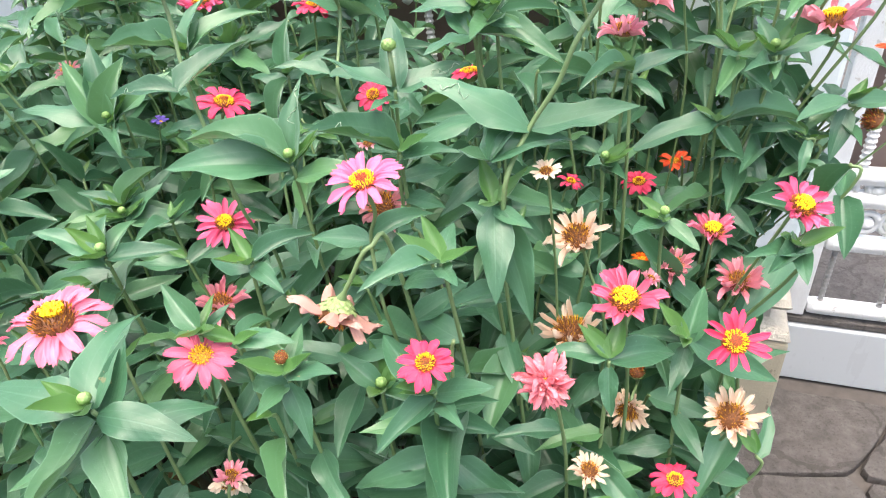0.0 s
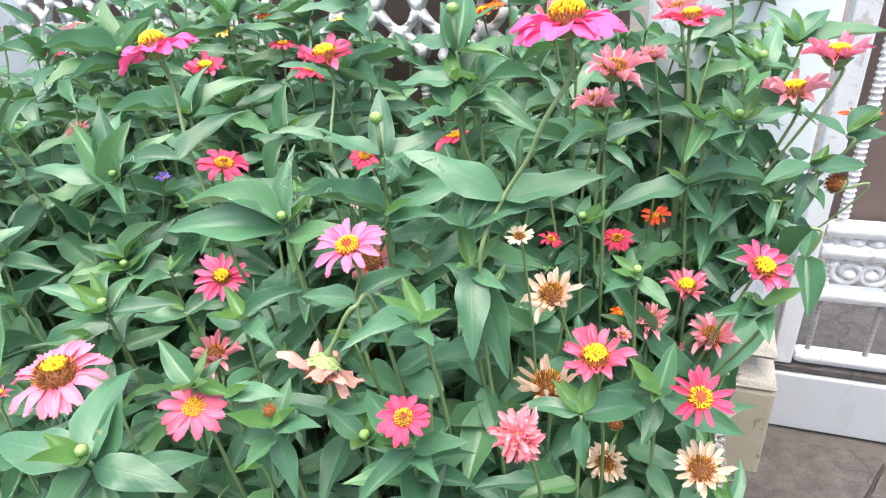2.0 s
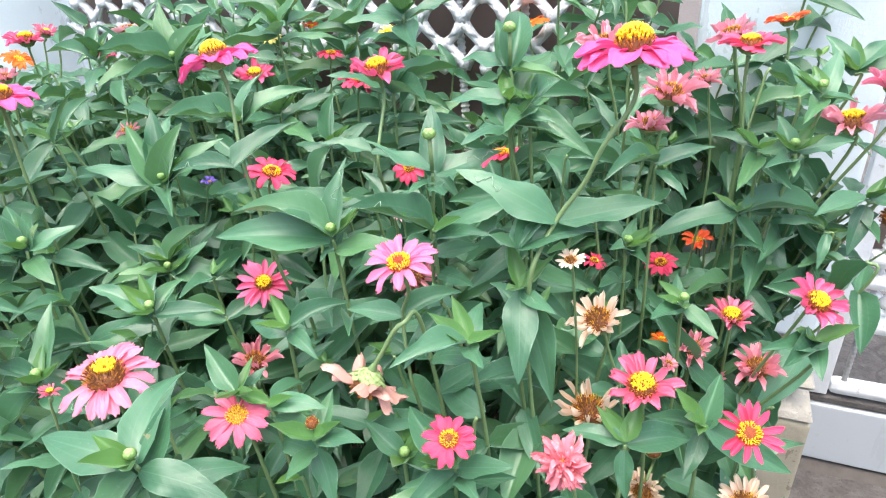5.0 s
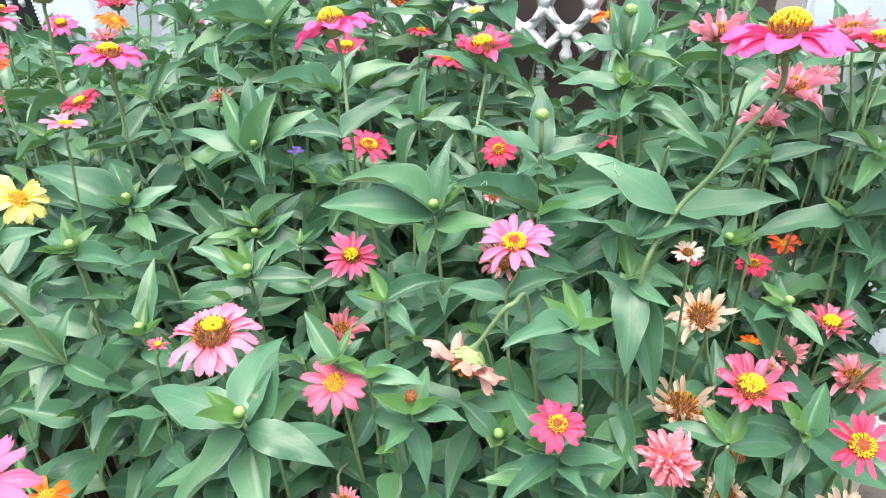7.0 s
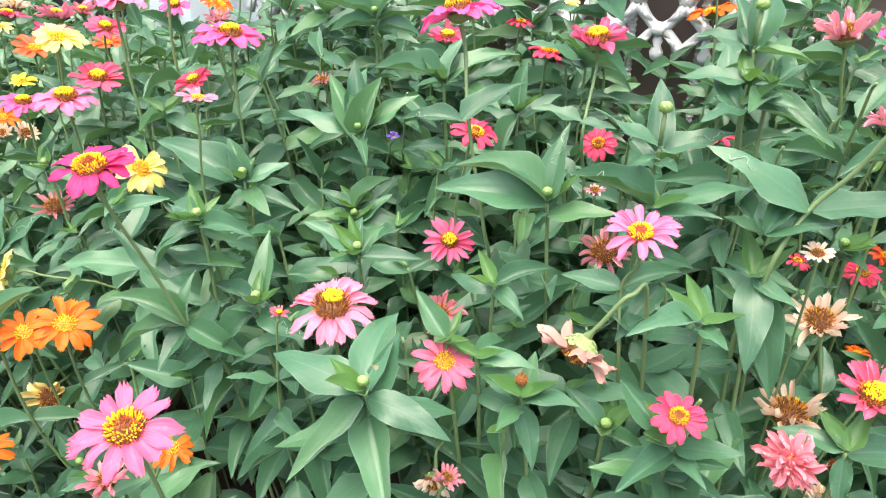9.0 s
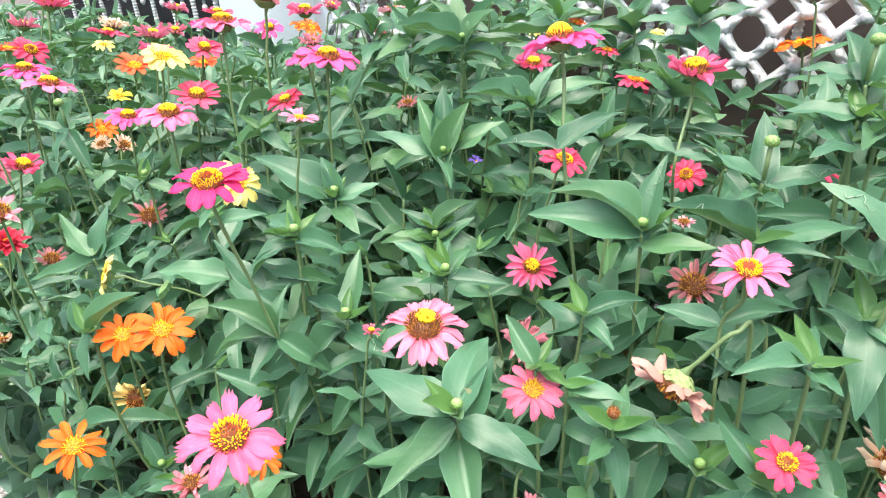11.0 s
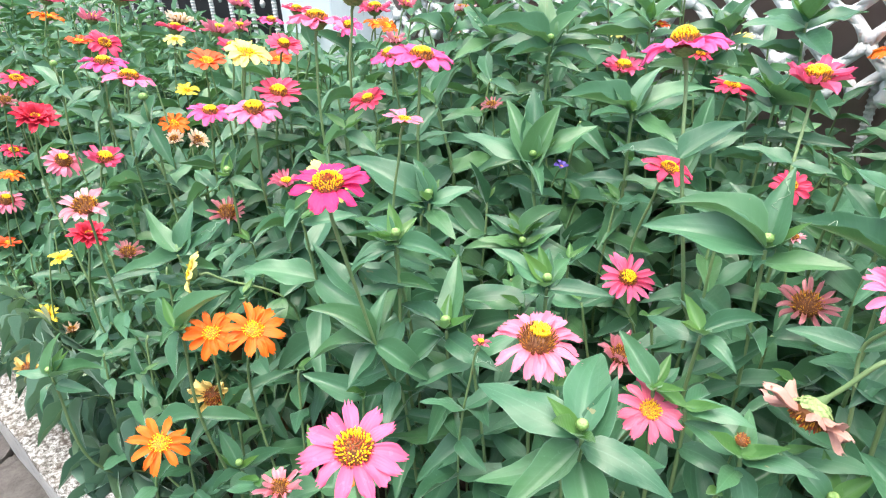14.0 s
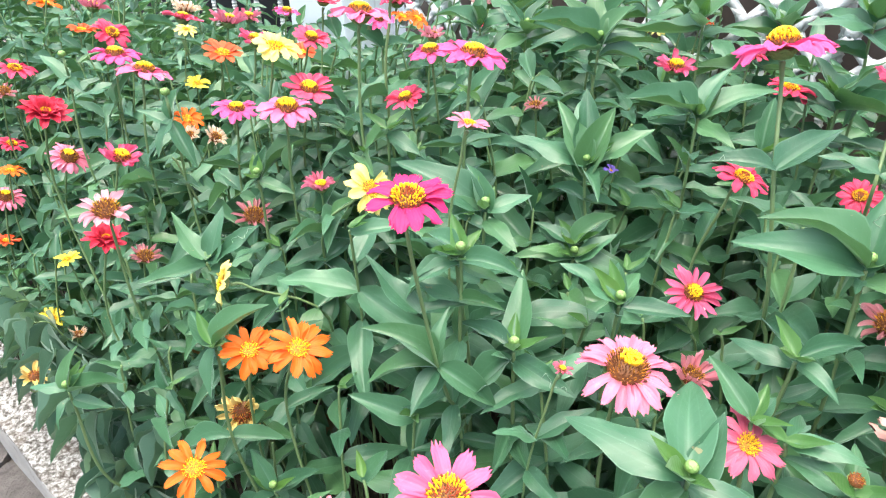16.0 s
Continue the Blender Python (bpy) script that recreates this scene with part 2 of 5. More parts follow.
ROUGHCAST = roughcast_material()
WHITEWASH_DULL = weathered("dull_plaster", (0.22, 0.20, 0.16), (0.15, 0.135, 0.11), (0.10, 0.09, 0.08))
GRIMY = weathered("grimy_whitewash", (0.62, 0.61, 0.54), (0.32, 0.30, 0.23), (0.07, 0.06, 0.045), 0.8, 22.0, 1.0, 0.006, 140.0, 0.9, 0.9)
KERB_FACE = weathered("stained_concrete_face", (0.60, 0.61, 0.58), (0.24, 0.23, 0.20), (0.06, 0.06, 0.05), 0.85, 18.0, 1.0, 0.006, 120.0, 0.9, 0.9)
PLINTH = weathered("beige_plaster", (0.50, 0.46, 0.34), (0.34, 0.31, 0.22), (0.10, 0.085, 0.06), 0.75, 14.0, 0.8, 0.004, 120.0, 0.9, 0.7)
IRON_GREY = weathered("worn_grey_iron", (0.34, 0.35, 0.34), (0.20, 0.19, 0.17), (0.16, 0.09, 0.05), 0.55, 30.0, 0.8, 0.002, 180.0, 0.8)
IRON_WHITE = weathered("white_painted_iron", (0.76, 0.81, 0.82), (0.52, 0.51, 0.46), (0.20, 0.14, 0.09), 0.5, 26.0, 0.8, 0.003, 160.0, 0.65)
STEP_PAINT = weathered("grey_white_step_paint", (0.52, 0.56, 0.56), (0.42, 0.45, 0.45), (0.26, 0.26, 0.25), 0.6, 3.0, 0.2, 0.001, 90.0, 0.4, 0.15)
SHEET = plain_material("brown_sheet_metal", (0.150, 0.112, 0.097), (0.195, 0.150, 0.132), 3.0, 0.45, 0.05)
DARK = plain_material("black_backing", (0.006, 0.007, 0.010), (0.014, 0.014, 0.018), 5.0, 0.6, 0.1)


def stone_material():
    """Rough grey-brown paving: mottled, chipped, with hairline cracks."""
    m = Nodes("grey_brown_paving", 0.75, spec=0.35)
    broad, mottled, fine = m.noise(5.0, 5.0, 0.65), m.noise(24.0, 6.0, 0.75), m.noise(150.0, 4.0, 0.7)
    crack = m.node("ShaderNodeTexVoronoi", Scale=3.1)
    crack.feature = "DISTANCE_TO_EDGE"
    bent = m.node("ShaderNodeVectorMath")
    bent.operation = "MULTIPLY_ADD"
    tint = m.node("ShaderNodeTexNoise", Scale=6.0, Detail=4.0)
    m.link(m.place(), tint.inputs["Vector"])
    m.link(tint.outputs["Color"], bent.inputs[0])
    bent.inputs[1].default_value = (0.22, 0.22, 0.0)
    m.link(m.place(), bent.inputs[2])
    m.link(bent.outputs[0], crack.inputs["Vector"])
    line = m.math("LESS_THAN", crack.outputs["Distance"], 0.012)
    col = m.ramp(mottled, [(0.34, (0.040, 0.038, 0.036)), (0.48, (0.080, 0.075, 0.070)), (0.60, (0.118, 0.110, 0.102)), (0.74, (0.18, 0.168, 0.154))])
    col = m.mix(m.math("MULTIPLY", broad, 0.7), col, (0.115, 0.105, 0.092))
    col = m.mix(m.math("MULTIPLY", m.math("LESS_THAN", fine, 0.40), 0.6), col, (0.045, 0.04, 0.036))
    col = m.mix(m.math("MULTIPLY", line, 0.6), col, (0.05, 0.045, 0.04))
    m.colour(col)
    h = m.math("ADD", m.math("ADD", mottled, m.math("MULTIPLY", fine, 0.35)), m.math("MULTIPLY", line, -0.5))
    m.bump(h, 1.0, 0.012)
    return m.mat


STONE = stone_material()
JOINT = plain_material("dark_joint_sand", (0.055, 0.049, 0.044), (0.12, 0.108, 0.095), 40.0, 0.9, 0.6)
SOIL = plain_material("dark_soil", (0.018, 0.012, 0.008), (0.06, 0.042, 0.028), 50.0, 0.95, 1.0, 0.0, 0.01)


# ---------------------------------------------------------------- mesh helpers
def mesh_from(name, verts, faces, mats, uvs=None, slots=None, smooth=True):
    me = bpy.data.meshes.new(name)
    me.from_pydata([tuple(v) for v in verts], [], faces)
    for m in mats if isinstance(mats, (list, tuple)) else [mats]:
        me.materials.append(m)
    if uvs is not None:
        layer = me.uv_layers.new(name="UVMap")
        idx = np.empty(len(me.loops), np.int32)
        me.loops.foreach_get("vertex_index", idx)
        layer.data.foreach_set("uv", np.asarray(uvs, np.float32)[idx].ravel())
    if slots is not None:
        me.polygons.foreach_set("material_index", np.asarray(slots, np.int32))
    if smooth:
        me.polygons.foreach_set("use_smooth", np.ones(len(me.polygons), bool))
    me.update()
    return me


def bm_mesh(name, bm, mats, smooth=False):
    me = bpy.data.meshes.new(name)
    bm.to_mesh(me)
    bm.free()
    for m in mats if isinstance(mats, (list, tuple)) else [mats]:
        me.materials.append(m)
    if smooth:
        me.polygons.foreach_set("use_smooth", np.ones(len(me.polygons), bool))
    return me


def put(name, mesh, parent=None, m=None, label=""):
    """A mesh object, under a parent if one is given; m is its pose in the parent."""
    ob = new(name, mesh)
    if parent is not None:
        ob.parent = parent
    if m is not None:
        ob.matrix_basis = m
    if label:
        ob["label"] = label
    return ob


def add_box(bm, x0, x1, y0, y1, z0, z1, bevel=0.0, slot=0):
    r = bmesh.ops.create_cube(bm, size=1.0)
    for v in r["verts"]:
        v.co = Vector(((x0 + x1) / 2 + v.co.x * (x1 - x0), (y0 + y1) / 2 + v.co.y * (y1 - y0), (z0 + z1) / 2 + v.co.z * (z1 - z0)))
    faces = {fc for v in r["verts"] for fc in v.link_faces}
    for fc in faces:
        fc.material_index = slot
    if bevel:
        edges = list({e for v in r["verts"] for e in v.link_edges})
        bmesh.ops.bevel(bm, geom=edges, offset=bevel, segments=2, affect="EDGES", profile=0.6)


def box_mesh(name, size, mats, bevel=0.004):
    bm = bmesh.new()
    x0, x1, y0, y1, z0, z1 = size
    add_box(bm, x0, x1, y0, y1, z0, z1, bevel)
    return bm_mesh(name, bm, mats)


def tube_data(points, radii, sides=7):
    """Vertices and faces of a tube along points."""
    pts = [Vector(p) for p in points]
    verts, faces = [], []
    side = None
    for i, p in enumerate(pts):
        d = (pts[min(i + 1, len(pts) - 1)] - pts[max(i - 1, 0)]).normalized()
        if side is None:
            side = d.orthogonal().normalized()
        side = (side - d * side.dot(d)).normalized()
        up = d.cross(side)
        for k in range(sides):
            a = 2 * math.pi * k / sides
            verts.append(p + (side * math.cos(a) + up * math.sin(a)) * radii[i])
    for i in range(len(pts) - 1):
        for k in range(sides):
            a, b = i * sides + k, i * sides + (k + 1) % sides
            faces.append((a, b, b + sides, a + sides))
    faces.append(tuple(reversed(range(sides))))
    faces.append(tuple(range((len(pts) - 1) * sides, len(pts) * sides)))
    return verts, faces


def merged(parts):
    """Several (verts, faces) as one."""
    verts, faces = [], []
    for v, f in parts:
        n = len(verts)
        verts += list(v)
        faces += [tuple(i + n for i in face) for face in f]
    return verts, faces


def lathe_data(profile, sides=14):
    """Profile of (radius, height) turned round z."""
    verts, faces = [], []
    for r, z in profile:
        for k in range(sides):
            a = 2 * math.pi * k / sides
            verts.append((r * math.cos(a), r * math.sin(a), z))
    for i in range(len(profile) - 1):
        for k in range(sides):
            a, b = i * sides + k, i * sides + (k + 1) % sides
            faces.append((a, b, b + sides, a + sides))
    faces.append(tuple(reversed(range(sides))))
    faces.append(tuple(range((len(profile) - 1) * sides, len(profile) * sides)))
    return verts, faces


def smooth_path(points, steps=8):
    """A Catmull-Rom line through points."""
    p = [Vector(q) for q in points]
    p = [p[0] * 2 - p[1]] + p + [p[-1] * 2 - p[-2]]
    out = []
    for i in range(1, len(p) - 2):
        for s in range(steps):
            t = s / steps
            a, b, c, d = p[i - 1], p[i], p[i + 1], p[i + 2]
            out.append(0.5 * (2 * b + (c - a) * t + (2 * a - 5 * b + 4 * c - d) * t * t + (3 * b - a - 3 * c + d) * t ** 3))
    out.append(p[-2])
    return out


# ---------------------------------------------------------------- ground and paving
def rough_sheet(name, x0, x1, y0, y1, z, nx, ny, rise, freq, mats):
    verts, faces = [], []
    for j in range(ny + 1):
        for i in range(nx + 1):
            x, y = x0 + (x1 - x0) * i / nx, y0 + (y1 - y0) * j / ny
            verts.append((x, y, z + rise * noise.noise(Vector((x * freq, y * freq, 3.1)))))
    for j in range(ny):
        for i in range(nx):
            a = j * (nx + 1) + i
            faces.append((a, a + 1, a + nx + 2, a + nx + 1))
    return mesh_from(name, verts, faces, mats)


ground = tagged(put("ground", mesh_from("ground", [(-400, -400, -0.02), (400, -400, -0.02), (400, 400, -0.02), (-400, 400, -0.02)], [(0, 1, 2, 3)], JOINT, smooth=False)),
                "dark earth and joint sand under the stone paving", "ground", kind="structure")

# unseen wall, added to hold back low sky light from the south
low_sky_block = tagged(put("added_sky_block_wall", box_mesh("added_sky_block_wall", (-12.0, 12.0, -8.25, -8.0, -0.05, 2.7), WHITEWASH_DULL, 0.01)), "unseen added weathered plaster wall that blocks low southern sky", "wall", kind="structure")

# planter: a low whitewashed wall round the flower bed
planter = tagged(new("planter"), "low whitewashed concrete planter wall with rough-cast top", "planter", kind="structure")
PL_X0, PL_X1, PL_Y0, PL_Y1, PL_H = -3.4, 0.225, -0.006, 1.29, 0.172


def wall_strip(name, x0, x1, y0, y1, along_x):
    """A stretch of planter wall with a rough, uneven top."""
    length, width = (x1 - x0, y1 - y0) if along_x else (y1 - y0, x1 - x0)
    nu, nv = int(length / 0.012), 11
    verts, faces, slots = [], [], []
    for i in range(nu + 1):
        u = i / nu
        ring = [(0.0, 0.0), (0.0, PL_H * 0.5), (0.0, PL_H - 0.012)]
        for k in range(nv + 1):
            v = k / nv
            ring.append((width * (0.02 + 0.96 * v), PL_H))
        ring += [(width, PL_H - 0.015), (width, 0.05)]
        for k, (w, h) in enumerate(ring):
            x, y = (x0 + length * u, y0 + w) if along_x else (x0 + w, y0 + length * u)
            n = noise.noise(Vector((x * 45, y * 45, h * 9))) * 0.008 + noise.noise(Vector((x * 95, y * 95, 1))) * 0.007
            wob = noise.noise(Vector((x * 6, y * 6, 5))) * 0.004
            verts.append((x + (0 if along_x else wob * (k < 3)), y + (wob * (k < 3) if along_x else 0), h + (n if 3 <= k < 4 + nv else 0)))
    per = nv + 6
    for i in range(nu):
        for k in range(per - 1):
            a = i * per + k
            q = (a, a + per, a + per + 1, a + 1)
            faces.append(q)
            slots.append(0 if k < 2 else 1)
    for i in (0, nu):
        faces.append(tuple(range(i * per, (i + 1) * per)))
        slots.append(0)
    me = mesh_from(name, verts, faces, [KERB_FACE, ROUGHCAST], slots=slots)
    bm = bmesh.new()
    bm.from_mesh(me)
    bmesh.ops.recalc_face_normals(bm, faces=bm.faces)
    bm.to_mesh(me)
    bm.free()
    return me


put("front_wall", wall_strip("front_wall", PL_X0, PL_X1, PL_Y0, PL_Y0 + 0.13, True), planter)
put("end_wall", wall_strip("end_wall", PL_X1 - 0.115, PL_X1, PL_Y0 + 0.133, 1.112, False), planter)
put("end_wall", wall_strip("end_wall", PL_X0 - 0.115, PL_X0 - 0.002, PL_Y0, 1.112, False), planter)
soil = tagged(put("soil", rough_sheet("soil", PL_X0, PL_X1 - 0.11, PL_Y0 + 0.12, PL_Y1, 0.135, 90, 34, 0.035, 14.0, SOIL)),
              "dark crumbly garden soil in the planter", "soil", kind="structure")

# ---------------------------------------------------------------- pillars, step, gate and fence
def pillar(x0, x1, y0, y1, height, label):
    """A square plastered gate pillar: plinth, stepped mouldings, shaft."""
    p = tagged(new("gate_pillar"), label, "pillar", kind="structure")
    p.location = ((x0 + x1) / 2, (y0 + y1) / 2, 0)
    hx, hy = (x1 - x0) / 2, (y1 - y0) / 2
    put("plinth", box_mesh("plinth", (-hx, hx, -hy, hy, -0.01, 0.255), PLINTH, 0.006), p)
    bm = bmesh.new()
    rings = [(0.010, 0.256), (0.014, 0.268), (0.010, 0.280), (0.002, 0.286), (-0.008, 0.296), (-0.010, 0.330), (0.004, 0.338),
             (0.008, 0.350), (0.002, 0.362), (-0.010, 0.368), (-0.016, 0.380), (-0.018, 0.420), (-0.010, 0.428), (-0.008, 0.440), (-0.016, 0.450), (-0.030, 0.462)]
    loops = []
    for grow, z in rings:
        loops.append([bm.verts.new((sx * (hx + 1.9 * grow - 0.026), sy * (hy + 1.9 * grow - 0.026), z)) for sx, sy in ((-1, -1), (1, -1), (1, 1), (-1, 1))])
    for a, b in zip(loops, loops[1:]):
        for k in range(4):
            bm.faces.new((a[k], a[(k + 1) % 4], b[(k + 1) % 4], b[k]))
    bm.faces.new(loops[-1])
    bm.faces.new(list(reversed(loops[0])))
    put("moulding", bm_mesh("moulding", bm, GRIMY), p, label="stepped white mouldings with grimy grooves")
    put("shaft", box_mesh("shaft", (-hx + 0.03, hx - 0.03, -hy + 0.03, hy - 0.03, 0.46, height), WHITEWASH, 0.008), p)
    return p


pillar(-0.035, 0.315, 1.115, 1.465, 1.62, "whitewashed gate pillar with stepped mouldings beside the gate")
pillar(-2.03, -1.72, 1.115, 1.465, 1.62, "whitewashed fence pillar behind the flower bed")

step = tagged(new("door_step"), "white-painted gate step with a grey stone sill", "step", kind="structure")
put("riser", box_mesh("riser", (0.318, 2.4, 1.29, 1.70, -0.01, 0.165), STEP_PAINT, 0.004), step)
put("sill", box_mesh("sill", (0.318, 2.4, 1.298, 1.70, 0.169, 0.186), STONE, 0.003), step)


def twisted_bar(name, a, b, r, parent, label="", mat=None):
    """A ribbed reinforcing bar: a core with a spiral rib."""
    a, b = Vector(a), Vector(b)
    length = (b - a).length
    n = max(12, int(length / 0.004))
    pts = [a.lerp(b, i / n) for i in range(n + 1)]
    radii = [r * (0.80 if i % 3 else 1.04) for i in range(n + 1)]
    return put(name, mesh_from(name, *tube_data(pts, radii, 8), mat or IRON_WHITE, smooth=False), parent, label=label)


def scroll(cx, cz, size, flip, turn=0.0):
    """A C-scroll of flat iron with a rolled eye, in the x-z plane."""
    pts = []
    for i in range(30):
        t = i / 29
        a = 2 * math.pi * 1.45 * t + turn
        r = size * (1 - 0.78 * t)
        pts.append((cx + flip * r * math.cos(a), 0.0, cz + r * math.sin(a)))
    v, f = tube_data(pts, [0.0088 - 0.002 * (i / 29) for i in range(30)], 6)
    ball = lathe_data([(0.003, -0.013), (0.012, -0.008), (0.0145, 0.0), (0.012, 0.008), (0.003, 0.013)], 8)
    bv = [(p[0] + pts[-1][0], p[2], p[1] + pts[-1][2]) for p in ball[0]]
    return merged([(v, f), (bv, ball[1])])


gate = tagged(new("iron_gate"), "white-painted iron gate with ribbed bars, scrolls and brown sheet", "gate", kind="structure")
gate.location = (0.33, 1.32, 0.19)
G0 = Vector(gate.location)


def gate_box(name, x0, x1, y0, y1, z0, z1, mat=IRON_WHITE, bevel=0.004, label=""):
    return put(name, box_mesh(name, (x0 - G0.x, x1 - G0.x, y0 - G0.y, y1 - G0.y, z0 - G0.z, z1 - G0.z), mat, bevel), gate, label=label)


gate_box("stile", 0.330, 0.372, 1.300, 1.340, 0.192, 1.42)
gate_box("hinge_plate", 0.316, 0.329, 1.305, 1.335, 0.50, 0.58)
for z in (0.212, 0.396, 0.508, 0.562):
    gate_box("rail", 0.373, 1.60, 1.302, 1.338, z - 0.018, z + 0.018, bevel=0.0155)
gate_box("sheet", 0.373, 1.60, 1.352, 1.356, 0.562, 1.42, SHEET, 0.0, "brown sheet-metal panel")
for i in range(10):
    x = 0.402 + 0.118 * i
    twisted_bar("ribbed_bar", (x - G0.x, 0, 0.230 - G0.z), (x - G0.x, 0, 0.382 - G0.z), 0.0066, gate, "bare grey ribbed bar", IRON_GREY)
    twisted_bar("ribbed_bar", (x - G0.x, 0, 0.410 - G0.z), (x - G0.x, 0, 0.545 - G0.z), 0.0075, gate)
    twisted_bar("ribbed_bar", (x - G0.x, 0, 0.580 - G0.z), (x - G0.x, 0, 1.41 - G0.z), 0.0115, gate)
    parts = [scroll(x + 0.036 - G0.x, 0.456 - G0.z, 0.034, 1, 2.4), scroll(x + 0.084 - G0.x, 0.456 - G0.z, 0.034, -1, 2.4)]
    put("scroll", mesh_from("scroll", *merged(parts), IRON_WHITE), gate)
    parts = [scroll(x + 0.038 - G0.x, 0.536 - G0.z, 0.018, 1, 2.0), scroll(x + 0.074 - G0.x, 0.536 - G0.z, 0.018, -1, 2.0)]
    put("small_scroll", mesh_from("small_scroll", *merged(parts), IRON_WHITE), gate)

fence = tagged(new("iron_fence"), "white iron fence panel with looped lattice over brown sheet metal", "fence", kind="structure")
fence.location = (-0.9, 1.32, 0.0)
put("base_wall", box_mesh("base_wall", (-0.80, 0.85, -0.03, 0.10, -0.01, 0.30), WHITEWASH, 0.006), fence)
put("sheet", box_mesh("sheet", (-0.80, 0.85, 0.035, 0.039, 0.302, 1.42), SHEET, 0.0), fence, label="brown sheet-metal panel behind the bars")
put("rail", box_mesh("rail", (-0.80, 0.85, -0.02, 0.02, 0.34, 0.372), IRON_WHITE, 0.008), fence)
for i in range(11):
    x = -0.752 + 0.147 * i + 0.125
    if x < 0.84:
        twisted_bar("ribbed_bar", (x, 0, 0.372), (x, 0, 1.41), 0.0105, fence)


def lattice_cell(cx, cz, w, h):
    """One loop of the cast lattice: crossing bowed bars and a boss."""
    parts = []
    for sx in (-1, 1):
        for sz in (-1, 1):
            pts = [(cx + sx * w * 0.5 * t, -0.030 + 0.006 * math.sin(3.1 * t), cz + sz * h * 0.5 * (t ** 1.7)) for t in (0, 0.25, 0.5, 0.75, 1.0)]
            parts.append(tube_data(pts, [0.0145, 0.0115, 0.0100, 0.0115, 0.0145], 7))
            # a pointed cast leaf half way along each arm
            mx, mz = cx + sx * w * 0.26, cz + sz * h * 0.16
            leaf = [(mx - sx * 0.012, -0.034, mz), (mx + sx * 0.002, -0.036, mz + sz * 0.014), (mx + sx * 0.010, -0.042, mz + sz * 0.030), (mx + sx * 0.013, -0.036, mz + sz * 0.006)]
            parts.append((leaf + [(a, b + 0.008, c) for a, b, c in leaf], [(0, 1, 2, 3), (7, 6, 5, 4), (0, 4, 5, 1), (1, 5, 6, 2), (2, 6, 7, 3), (3, 7, 4, 0)]))
    boss = lathe_data([(0.003, 0.013), (0.010, 0.010), (0.014, 0.003), (0.014, -0.004), (0.009, -0.011)], 8)
    parts.append(([(cx + p[0], -0.036 - p[2], cz + p[1]) for p in boss[0]], boss[1]))
    return merged(parts)


loop_mesh = mesh_from("lattice_loop", *lattice_cell(0.0, 0.0, 0.098, 0.098), IRON_WHITE)
drop_mesh = mesh_from("lattice_drop", *lathe_data([(0.002, -0.055), (0.012, -0.047), (0.015, -0.035), (0.008, -0.022), (0.011, -0.012), (0.006, 0.0)], 10), IRON_WHITE)
for i in range(16):
    for j in range(4):
        put("lattice_loop", loop_mesh, fence, Matrix.Translation((-0.708 + 0.098 * i, 0.0, 0.988 + 0.098 * j)))
    put("lattice_drop", drop_mesh, fence, Matrix.Translation((-0.708 + 0.098 * i, -0.030, 0.976)))

rear_fence = tagged(new("iron_fence"), "white iron fence panel with knotted bars before a dark backing", "fence", kind="structure")
rear_fence.location = (-2.75, 1.32, 0.0)
put("base_wall", box_mesh("base_wall", (-1.2, 0.715, -0.03, 0.10, -0.01, 0.30), WHITEWASH, 0.006), rear_fence)
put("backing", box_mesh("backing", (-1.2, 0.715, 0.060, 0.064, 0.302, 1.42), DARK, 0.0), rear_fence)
for i in range(13):
    x = -1.15 + 0.147 * i
    twisted_bar("ribbed_bar", (x, 0, 0.30), (x, 0, 1.41), 0.0105, rear_fence)
    beads = []
    for z in (0.965, 1.01, 1.05, 1.10):
        prof = lathe_data([(0.003, z - 0.015), (0.009, z - 0.008), (0.011, z), (0.009, z + 0.008), (0.003, z + 0.015)], 8)
        beads.append(([(p[0] + x + 0.0735, p[1], p[2]) for p in prof[0]], prof[1]))
    beads.append(tube_data([(x + 0.0735, 0, 0.95), (x + 0.0735, 0, 1.41)], [0.006, 0.006], 6))
    put("beaded_bar", mesh_from("beaded_bar", *merged(beads), IRON_WHITE), rear_fence)

# ---------------------------------------------------------------- zinnias: leaves
rng = random.Random(7)


LEAF_NU, LEAF_NV = 10, 8


